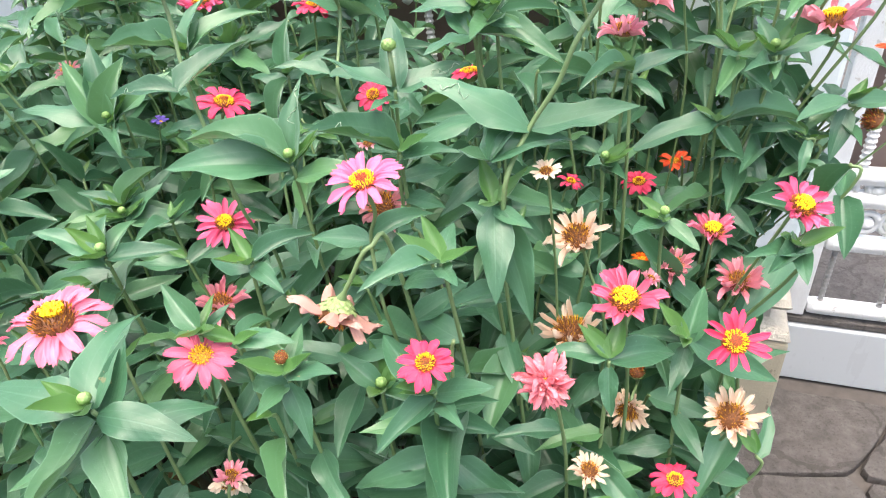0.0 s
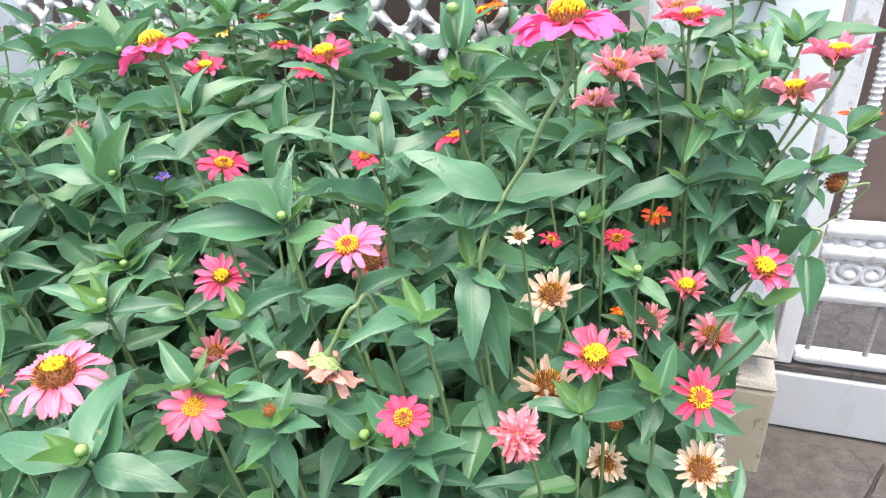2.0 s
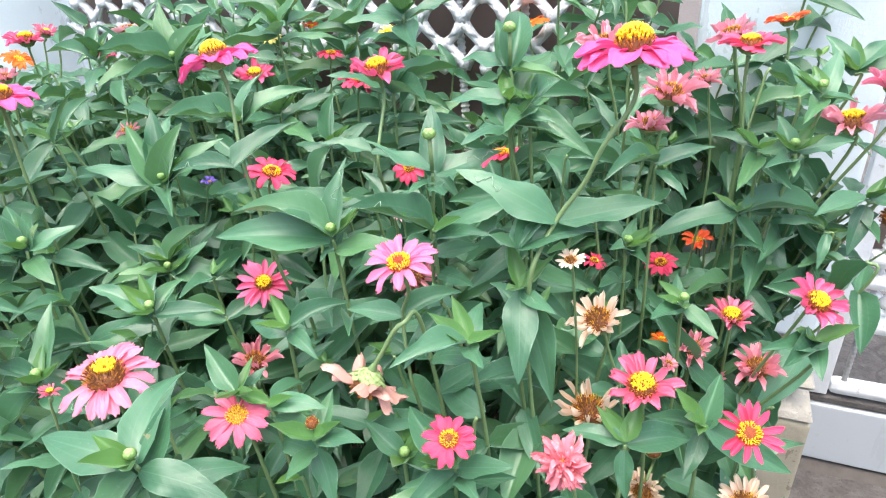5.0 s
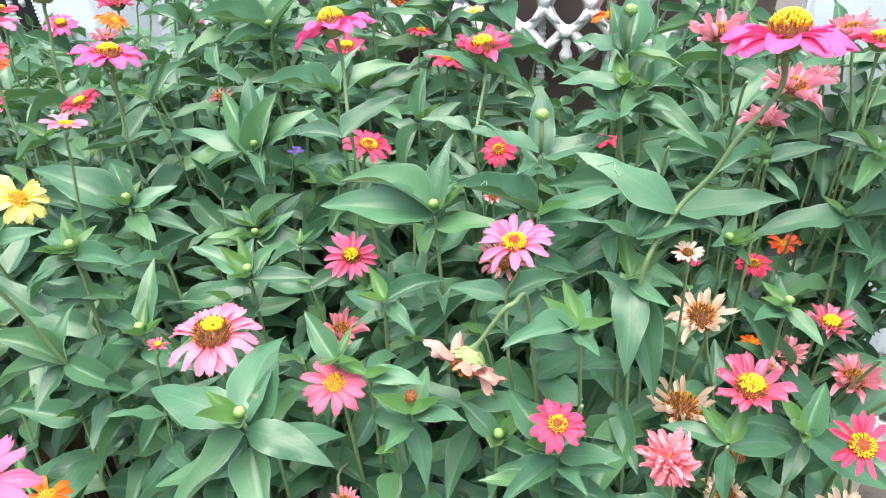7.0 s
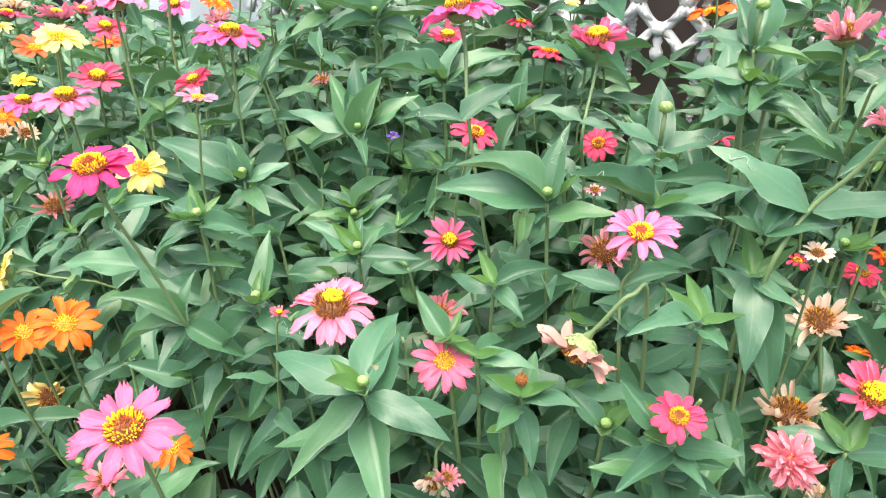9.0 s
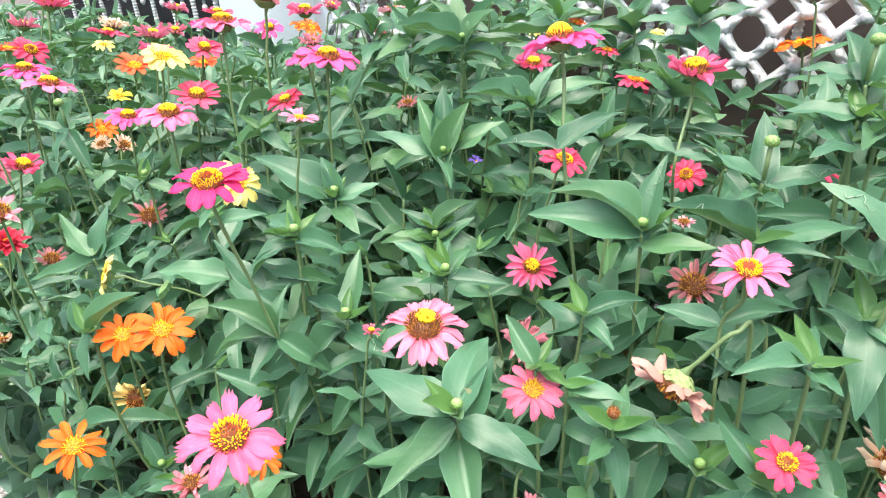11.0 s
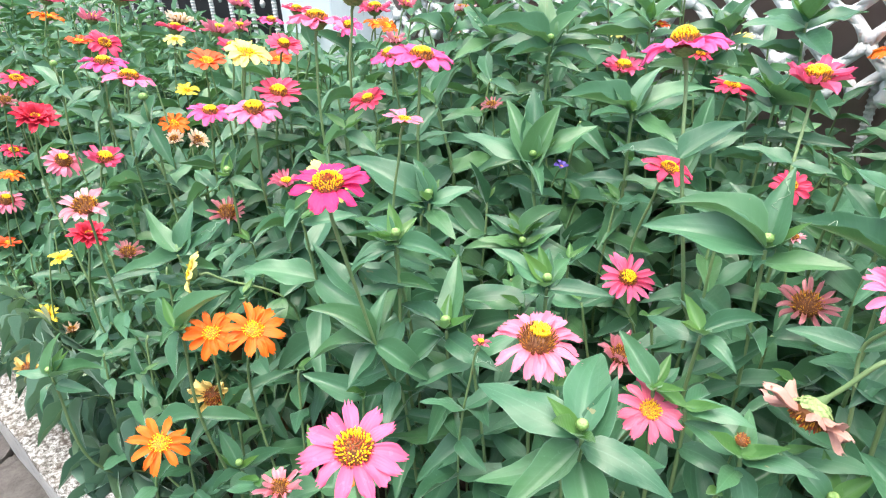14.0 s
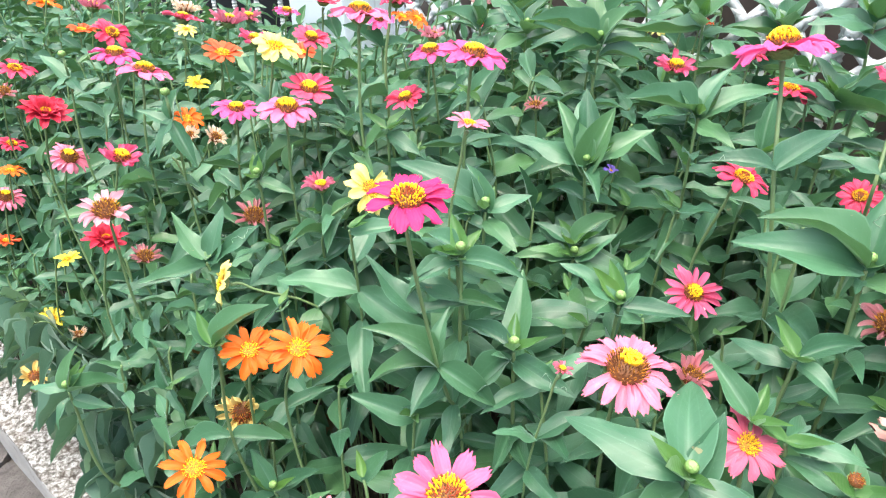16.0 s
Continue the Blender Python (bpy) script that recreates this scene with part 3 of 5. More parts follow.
def leaf_grid(seed, arch, fold, wave, nu=LEAF_NU, nv=LEAF_NV, lobe=0.30):
    """A unit leaf from (0,0,0) to (1,0,0), one wide: broad and clasping at the base, drawn out to a point, creased along three veins."""
    r = random.Random(seed)
    sway, twist, ph = r.uniform(-0.10, 0.10), r.uniform(-0.35, 0.35), r.uniform(0, 6)
    nick_u, nick_v = r.uniform(0.3, 0.8), r.choice((-1, 1))
    peak, point, droop = r.uniform(0.29, 0.38), r.uniform(1.35, 1.75), r.uniform(0.0, 0.10)
    verts, uvs, faces = [], [], []
    for i in range(nu + 1):
        u = (i / nu) ** 0.92
        if u < peak:
            q = 1 - u / peak
            half = 0.5 * (0.30 + 0.70 * math.sqrt(max(0.0, 1 - q * q)))
        else:
            half = 0.5 * (1 - ((u - peak) / (1 - peak)) ** point)
        if i == nu:
            half = 0.004
        for k in range(nv + 1):
            v = 2 * k / nv - 1
            w = half * (1 + (0.05 * math.sin(9 * u + ph) if abs(v) > 0.9 else 0))
            if abs(u - nick_u) < 0.06 and v * nick_v > 0.9 and lobe > 0.35:
                w *= 0.84
            y = v * w
            z = arch * (math.sin(math.pi * u ** 0.85)) + fold * abs(v) ** 1.2 * half * 1.6 - droop * u ** 3
            z += wave * math.sin(11 * u + ph + (1.6 if v > 0 else 0)) * v * v * half
            # a groove along the midrib and a fainter one along each side vein
            z -= half * (0.055 * max(0.0, 1 - abs(v) * 4) + 0.030 * max(0.0, 1 - abs(abs(v) - 0.5) * 4))
            z += twist * y * u * 0.7
            verts.append((u, y + sway * math.sin(math.pi * u), z))
            uvs.append((u, 0.5 + 0.5 * v))
    for i in range(nu):
        for k in range(nv):
            a = i * (nv + 1) + k
            faces.append((a, a + nv + 1, a + nv + 2, a + 1))
    return verts, faces, uvs


LEAF_GRIDS = [leaf_grid(100 + i, arch, fold, wave, lobe=0.3 + 0.1 * (i % 2)) for i, (arch, fold, wave) in enumerate(
    ((0.00, 0.08, 0.05), (0.03, 0.14, 0.06), (0.05, 0.05, 0.08), (0.08, 0.18, 0.05), (-0.03, 0.04, 0.09), (0.12, 0.10, 0.06),
     (-0.05, 0.22, 0.07), (0.04, 0.08, 0.11), (0.14, 0.26, 0.05), (0.02, 0.12, 0.04), (0.09, -0.05, 0.08), (0.06, 0.30, 0.09)))]
LEAF_MESHES = [mesh_from("leaf", v, f, LEAF, uv) for v, f, uv in LEAF_GRIDS]
WITHERED_MESHES = [mesh_from("withered_leaf", v, f, WITHERED, uv) for v, f, uv in (leaf_grid(250 + i, 0.25, 0.9, 0.35, 6, 4) for i in range(3))]
YOUNG_MESHES = [mesh_from("young_leaf", v, f, YOUNG, uv) for v, f, uv in (leaf_grid(200 + i, -0.06, 0.14, 0.06, 6, 4) for i in range(3))]


def leaf_pose(base, tip, width, roll=0.0, up=None):
    """The pose of a unit leaf that reaches from base to tip, its upper side towards the light."""
    base, d = Vector(base), Vector(tip) - Vector(base)
    length = d.length
    x = d / length
    out = Vector((x.x, x.y, 0))
    ref = Vector((0.05, -0.35, 1)) - 0.35 * out if up is None else Vector(up)
    z = ref - x * ref.dot(x)
    if z.length < 0.05:
        z = x.orthogonal()
    z.normalize()
    y = z.cross(x)
    m = Matrix((x, y, z)).transposed().to_4x4()
    return Matrix.Translation(base) @ m @ Matrix.Rotation(roll, 4, "X") @ Matrix.Diagonal((length, length * width, length, 1))


# heads and shoots kept in view from the camera path: place, reach, slope
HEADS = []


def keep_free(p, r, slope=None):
    """Room in front of a head, cleared along its sightline from the camera path."""
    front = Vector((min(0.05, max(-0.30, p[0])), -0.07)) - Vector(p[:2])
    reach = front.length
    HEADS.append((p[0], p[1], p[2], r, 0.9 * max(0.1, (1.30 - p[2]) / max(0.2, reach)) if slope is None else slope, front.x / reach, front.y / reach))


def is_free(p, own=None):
    """Whether a leaf may reach here without hiding a neighbour's flower from the camera."""
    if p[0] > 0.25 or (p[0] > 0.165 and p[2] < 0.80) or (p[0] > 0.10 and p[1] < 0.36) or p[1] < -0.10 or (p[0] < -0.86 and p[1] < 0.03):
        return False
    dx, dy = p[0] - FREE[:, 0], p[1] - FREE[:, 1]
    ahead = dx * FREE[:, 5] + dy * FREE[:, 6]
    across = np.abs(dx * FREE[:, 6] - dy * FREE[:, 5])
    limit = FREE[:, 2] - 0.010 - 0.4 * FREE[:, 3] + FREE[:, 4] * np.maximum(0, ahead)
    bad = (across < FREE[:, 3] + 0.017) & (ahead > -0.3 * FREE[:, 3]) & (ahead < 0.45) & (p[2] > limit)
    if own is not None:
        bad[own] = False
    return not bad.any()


def canopy(x, y):
    """How high the leaves stand over the bed: lower along the front and the end."""
    front = min(1.0, max(0.0, (y + 0.06) / 0.26))
    z = 0.62 + 0.33 * front ** 0.7 + 0.13 * min(1.0, max(0.0, (y - 0.2) / 0.4)) + 0.03 * min(1.0, max(0.0, (y - 0.6) / 0.3))
    end = min(1.0, max(0.0, (x + 0.10) / 0.25)) * min(1.0, max(0.0, (0.75 - y) / 0.3))
    far = min(1.0, max(0.0, (-x - 1.0) / 0.5)) * min(1.0, max(0.0, (0.40 - y) / 0.25))
    back = min(1.0, max(0.0, (-x - 1.1) / 0.3)) * min(1.0, max(0.0, (y - 0.65) / 0.3))
    z += -0.24 * end - 0.22 * far - 0.19 * back + 0.03 * min(1.0, max(0.0, (y - 0.75) / 0.2)) * min(1.0, max(0.0, (x + 1.2) / 0.2))
    thin = min(1.0, max(0.0, (y - 0.68) / 0.1)) * max(0.0, 1.0 - abs(x + 0.30 + 0.22 * (y - 0.75)) / 0.13) ** 0.5
    return z - 0.23 * thin + 0.03 * noise.noise(Vector((x * 5, y * 5, 2)))


SOIL_Z = 0.135


def stem_curve(base, head, n, via=()):
    """The line of a stem from the soil to the head, which it meets along n."""
    base, head, n = Vector(base), Vector(head), Vector(n)
    h = head.z - base.z
    rise = Vector((n.x * 0.6, n.y * 0.6, max(0.35, n.z))).normalized()
    pts = [base, base.lerp(head, 0.35) + Vector((rng.uniform(-0.012, 0.012), rng.uniform(-0.012, 0.012), 0.03))]
    if via:
        via = [Vector(v) for v in via if (Vector(v) - head + n * 0.03).length > 0.035]
        low = (via[0] - via[1]).normalized() if len(via) > 1 else Vector((0, 0, -1))
        low = (low + Vector((0, 0.6, -1.8))).normalized()
        pts = [base, base.lerp(via[0] + low * 0.12, 0.6), via[0] + low * 0.12, via[0] + low * 0.05] + via
    elif head.x > 0.11:
        pts = [base, base.lerp(head, 0.06) + Vector((0, 0.02, 0.30 * h)), base.lerp(head, 0.35) + Vector((0, 0.02, 0.36 * h))]
    elif head.y < 0.13 and h < 0.45:
        pts = [base, base.lerp(head, 0.15) + Vector((0, 0, 0.40 * h)), base.lerp(head, 0.55) + Vector((0, 0, 0.36 * h))]
    else:
        pts.append(head - rise * min(0.16, 0.3 * h) + Vector((rng.uniform(-0.008, 0.008), rng.uniform(-0.008, 0.008), -0.02)))
    pts += [head - n * 0.03, head - n * 0.004]
    return smooth_path(pts, 6)


def along(curve, s):
    """The point s metres down from the curve's upper end, and the direction up."""
    left = s
    for a, b in zip(reversed(curve[:-1]), reversed(curve)):
        step = (b - a).length
        if left <= step:
            return b.lerp(a, left / max(step, 1e-6)), (b - a).normalized()
        left -= step
    return curve[0], Vector((0, 0, 1))


def bed_foot(p):
    """Where in the soil a plant stands whose head is at p."""
    return Vector((min(0.07, max(-3.2, p[0] + rng.uniform(-0.05, 0.05))), min(1.2, max(0.15, p[1] + rng.uniform(-0.02, 0.07))), SOIL_Z - 0.02))


def leaf_pairs(curve, start, floor_z, size, turn, spacing=0.052, own=None, max_pairs=7, young=0.70):
    """Opposite pairs of leaves down a stem, each turned a quarter from the last: poses and mesh numbers."""
    out, s, k = [], start, 0
    while k < max_pairs:
        p, up = along(curve, s)
        if p.z < floor_z:
            break
        side = up.orthogonal().normalized()
        grown = min(1.0, young + 0.12 * k) * (1 - 0.07 * max(0, k - 2))
        for half in (0, math.pi):
            a = turn + k * math.pi / 2 + half + rng.uniform(-0.3, 0.3)
            d = Matrix.Rotation(a, 3, up) @ side
            lift = rng.uniform(0.0, 0.60) - 0.15 * k
            length = size * grown * rng.uniform(0.8, 1.15)
            tip = p + (d * math.cos(lift) + up * math.sin(lift)) * length - Vector((0, 0, 0.10 * length * k))
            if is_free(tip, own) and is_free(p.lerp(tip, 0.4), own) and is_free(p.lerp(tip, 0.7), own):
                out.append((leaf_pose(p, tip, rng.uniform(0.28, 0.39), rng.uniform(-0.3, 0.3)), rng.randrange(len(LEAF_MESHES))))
        s += spacing * rng.uniform(0.85, 1.2)
        k += 1
    return out


def leaf_trail(leaf, grid, seed, u0=0.35, u1=0.8):
    """The pale winding mine of a larva, lying on a leaf."""
    r = random.Random(seed)
    verts = grid[0]
    nv, nu = LEAF_NV + 1, LEAF_NU
    pts = []
    for i in range(26):
        t = i / 25
        u = (u0 + (u1 - u0) * t) * nu
        v = 4.0 + 1.8 * math.sin(9.0 * t + r.uniform(-0.2, 0.2)) + 0.6 * math.sin(23 * t)
        a, b = int(u), int(v)
        fu, fv = u - a, v - b
        corner = [Vector(verts[(a + da) * nv + b + db]) for da, db in ((0, 0), (1, 0), (0, 1), (1, 1))]
        p = corner[0].lerp(corner[1], fu).lerp(corner[2].lerp(corner[3], fu), fv)
        pts.append(p + Vector((0, 0, 0.006)))
    return put("leaf_miner_trail", mesh_from("leaf_miner_trail", *tube_data(pts, [0.003 + 0.003 * i / 25 for i in range(26)], 5), TRAIL), leaf, label="pale winding larva mine")


def add_leaves(plant, poses, origin):
    shift = Matrix.Translation(-Vector(origin))
    for k, (m, i) in enumerate(poses):
        low = k > 7 and (k * 7 + i) % 43 == 0
        put("withered_leaf" if low else "leaf", WITHERED_MESHES[i % 3] if low else LEAF_MESHES[i], plant, shift @ m, "brown withered leaf" if low else "")


def add_leaf_mass(plant, poses, origin):
    """The leaves of a plant far back in the bed, as one part."""
    verts, faces, uvs = [], [], []
    for m, i in poses:
        gv, gf, gu = LEAF_GRIDS[i]
        n = len(verts)
        verts += [(m @ Vector(v)) - Vector(origin) for v in gv]
        faces += [tuple(j + n for j in f) for f in gf]
        uvs += gu
    if verts:
        tagged(put("foliage", mesh_from("foliage", verts, faces, LEAF_JOINED, uvs), plant), kind="stuff")


def add_stem(plant, curve, origin, r0=0.0026, r1=0.0022, swell=0.0):
    n = len(curve)
    radii = [r0 + (r1 - r0) * i / (n - 1) + swell * max(0, (i - n + 5) / 5) for i in range(n)]
    return put("stem", mesh_from("stem", *tube_data([p - Vector(origin) for p in curve], radii, 7), STEM), plant)


# ---------------------------------------------------------------- zinnias: flower heads
def petal_grid(seed, style):
    """A unit petal from the rim of the disc outwards along x, one wide: grooved, with a toothed end."""
    r = random.Random(seed)
    nu, nv = 7, 6
    verts, uvs, faces = [], [], []
    sway, ph, curl = r.uniform(-0.14, 0.14), r.uniform(0, 6), r.uniform(0.2, 1.9)
    teeth, deep, skew = r.choice((2.0, 3.0)), r.uniform(0.03, 0.09), r.uniform(-0.06, 0.06)
    roll = r.uniform(-0.22, 0.22)
    for i in range(nu + 1):
        u = i / nu
        if style == "broad":
            half = 0.5 * (0.36 + 0.64 * math.sin(math.pi * min(1, u * 0.98 + 0.08) * 0.70) ** 0.8) * (1, 0.93, 0.74)[max(0, i - nu + 2)]
        elif style == "narrow":
            half = 0.5 * (0.46 + 0.54 * math.sin(math.pi * (0.12 + 0.66 * u))) * (1, 0.92, 0.66)[max(0, i - nu + 2)]
        else:
            half = 0.5 * (0.44 + 0.56 * math.sin(math.pi * (0.10 + 0.72 * u))) * (1, 0.88, 0.50)[max(0, i - nu + 2)]
        for k in range(nv + 1):
            v = 2 * k / nv - 1
            x = u
            if i >= nu - 1:
                x += (deep * (math.cos(teeth * math.pi * v) - 0.6) - 0.07 * v * v + skew * v) * (1.0 if i == nu else 0.4)
            y = v * half
            groove = 0.05 * math.cos(3 * math.pi * v) * half * u
            if style == "broad":
                z = 0.08 * math.sin(math.pi * u) - 0.14 * u * u * curl + (0.16 + roll) * half * v * v + 0.05 * math.sin(7 * u + ph) * v + groove
            elif style == "narrow":
                z = 0.05 * math.sin(math.pi * u) + (0.20 + roll) * half * v * v + 0.09 * u * u * (curl - 0.6) + 0.03 * math.sin(6 * u + ph) + groove
            elif style == "curl":
                z = (0.45 + roll) * half * v * v + 0.24 * u * u * (curl - 0.4) + 0.06 * math.sin(6 * u + ph) + groove
                x += 0.02 * u - 0.05 * u ** 3 * curl
                y += 0.12 * math.sin(4 * u + ph) * u
            else:
                z = -0.34 * u * u * curl + 0.07 * math.sin(9 * u + ph) * (0.4 + abs(v)) + 0.34 * half * v * v + groove
                x -= 0.12 * u * u * curl
            verts.append((x, y + sway * u * u, z))
            uvs.append((u, 0.5 + 0.5 * v))
    for i in range(nu):
        for k in range(nv):
            a = i * (nv + 1) + k
            faces.append((a, a + nv + 1, a + nv + 2, a + 1))
    return verts, faces, uvs


PETAL_GRIDS = {s: [petal_grid(300 + 20 * j + i, s) for i in range(10)] for j, s in enumerate(("broad", "narrow", "curl", "wilt"))}


@functools.lru_cache(maxsize=None)
def petal_meshes(style, colour):
    return [mesh_from("petal", v, f, PETALS[colour], uv) for v, f, uv in PETAL_GRIDS[style]]


def floret(p, d, length, w0, w1):
    """One disc floret: a little flared four-sided tube with a pointed end."""
    d = d.normalized()
    a = d.orthogonal().normalized()
    b = d.cross(a)
    lo = [p + (a * sx + b * sy) * w0 for sx, sy in ((1, 0), (0, 1), (-1, 0), (0, -1))]
    hi = [p + d * length * 0.8 + (a * sx + b * sy) * w1 for sx, sy in ((1, 0), (0, 1), (-1, 0), (0, -1))]
    verts = lo + hi + [p + d * length]
    faces = [(k, (k + 1) % 4, 4 + (k + 1) % 4, 4 + k) for k in range(4)] + [(4 + k, 4 + (k + 1) % 4, 8) for k in range(4)]
    return verts, faces


def disc_mesh(style):
    """The centre of a zinnia, one in radius: a dome set with florets."""
    r = random.Random(style)
    height = {"flat": 0.35, "ring": 0.55, "core": 0.60, "aged": 0.85, "cone": 0.85, "tall": 1.25, "brown": 0.65, "dry": 0.75}[style]
    count = {"flat": 150, "ring": 200, "core": 240, "aged": 230, "cone": 190, "tall": 240, "brown": 220, "dry": 120}[style]
    dome_v, dome_f = lathe_data([(math.cos(a) * 0.92 + 0.02, height * math.sin(a)) for a in np.linspace(0, math.pi / 2, 6)], 16)
    verts, faces, slots = list(dome_v), list(dome_f), [3 if style == "flat" else 1] * len(dome_f)
    for i in range(count):
        q = (i + 0.5) / count
        rad = math.sqrt(q) * 0.97
        a = i * 2.39996 + r.uniform(-0.1, 0.1)
        up = height * math.sqrt(max(0, 1 - rad * rad))
        p = Vector((rad * math.cos(a), rad * math.sin(a), up * 0.95))
        d = Vector((p.x * 0.75, p.y * 0.75, 0.55 + up)) + Vector((r.uniform(-0.25, 0.25), r.uniform(-0.25, 0.25), r.uniform(-0.1, 0.2)))
        slot, length, w = 1, 0.20, 0.045
        if style == "flat":
            slot, length, w = (0, 0.28, 0.052) if r.random() < 0.66 else (r.choice((1, 3)), 0.2, 0.04)
        elif style == "ring":
            slot, length, w = (0, 0.30, 0.056) if 0.42 < rad < 0.86 and r.random() < 0.85 else (2, 0.16, 0.06)
        elif style == "core":
            slot, length, w = (0, 0.30, 0.050) if 0.42 < rad < 0.86 and r.random() < 0.74 else (r.choice((1, 2, 2, 3)), 0.20, 0.045)
        elif style in ("cone", "tall"):
            crown = rad < (0.68 if style == "cone" else 0.86)
            slot, length, w = (0, 0.30, 0.080) if crown and r.random() < 0.78 else (r.choice((1, 3, 3)), 0.26, 0.042)
        elif style == "aged":
            slot, length, w = (0, 0.30, 0.080) if math.hypot(p.x, p.y - 0.22) < 0.50 and r.random() < 0.85 else (r.choice((1, 3)), 0.30, 0.034)
        elif style == "brown":
            slot, length, w = (r.choice((0, 3, 3, 3)), 0.34, 0.030) if r.random() < 0.50 else (1, 0.22, 0.05)
        elif style == "dry":
            slot, length, w = (r.choice((1, 1, 2, 3)), r.uniform(0.15, 0.4), 0.050)
        v, f = floret(p, d, length, w * 0.6, w)
        n = len(verts)
        verts += v
        faces += [tuple(j + n for j in g) for g in f]
        slots += [slot] * len(f)
    return mesh_from("flower_disc", verts, faces, [FLORET_YELLOW, FLORET_BROWN, FLORET_RED, FLORET_GOLD], slots=slots, smooth=False)


DISCS = {s: disc_mesh(s) for s in ("flat", "ring", "core", "cone", "aged", "tall", "brown", "dry")}


def bract_cup(name, mat, rows=4, depth=0.85):
    """The scaly green cup under a head, one in radius, from z = 0 downwards."""
    verts, faces = lathe_data([(0.15, -depth), (0.55, -depth * 0.85), (0.85, -depth * 0.5), (0.98, -depth * 0.15), (0.9, 0.0)], 14)
    for row in range(rows):
        for k in range(9):
            a = 2 * math.pi * (k + 0.5 * (row % 2)) / 9
            z0, z1 = -depth * (0.9 - 0.2 * row), -depth * (0.62 - 0.2 * row)
            r0 = 0.55 + 0.14 * row
            da = 0.30
            ring = [(r0 + 0.02, a - da, z0), (r0 + 0.02, a + da, z0), (r0 + 0.24, a + da * 0.7, (z0 + z1) / 2 + 0.04), (r0 + 0.20, a, z1 + 0.06), (r0 + 0.24, a - da * 0.7, (z0 + z1) / 2 + 0.04)]
            n = len(verts)
            verts += [(rr * math.cos(b), rr * math.sin(b), z) for rr, b, z in ring]
            faces.append(tuple(range(n, n + 5)))
    return mesh_from(name, verts, faces, mat, smooth=False)


CUP = bract_cup("flower_head", CALYX)
CUP_DRY = bract_cup("flower_head", DRY)


def bud_mesh():
    """A closed bud, one in radius, of overlapping bracts."""
    verts, faces = lathe_data([(0.3, -0.75), (0.75, -0.55), (0.97, -0.1), (0.9, 0.35), (0.6, 0.72), (0.2, 0.86)], 14)
    for row in range(5):
        for k in range(8):
            a = 2 * math.pi * (k + 0.5 * (row % 2)) / 8
            z0 = -0.55 + 0.26 * row
            r0 = math.sqrt(max(0.05, 1 - z0 * z0)) * 1.0
            r1 = math.sqrt(max(0.04, 1 - min(0.95, z0 + 0.34) ** 2)) * 1.04
            n = len(verts)
            da = 0.36
            verts += [(rr * math.cos(b), rr * math.sin(b), z) for rr, b, z in ((r0, a - da, z0), (r0, a + da, z0), (r1 * 1.03, a + da * 0.7, z0 + 0.24), (r1, a, z0 + 0.36), (r1 * 1.03, a - da * 0.7, z0 + 0.24))]
            faces.append(tuple(range(n, n + 5)))
    return mesh_from("bud", verts, faces, BUD, smooth=False)


BUD_MESH = bud_mesh()

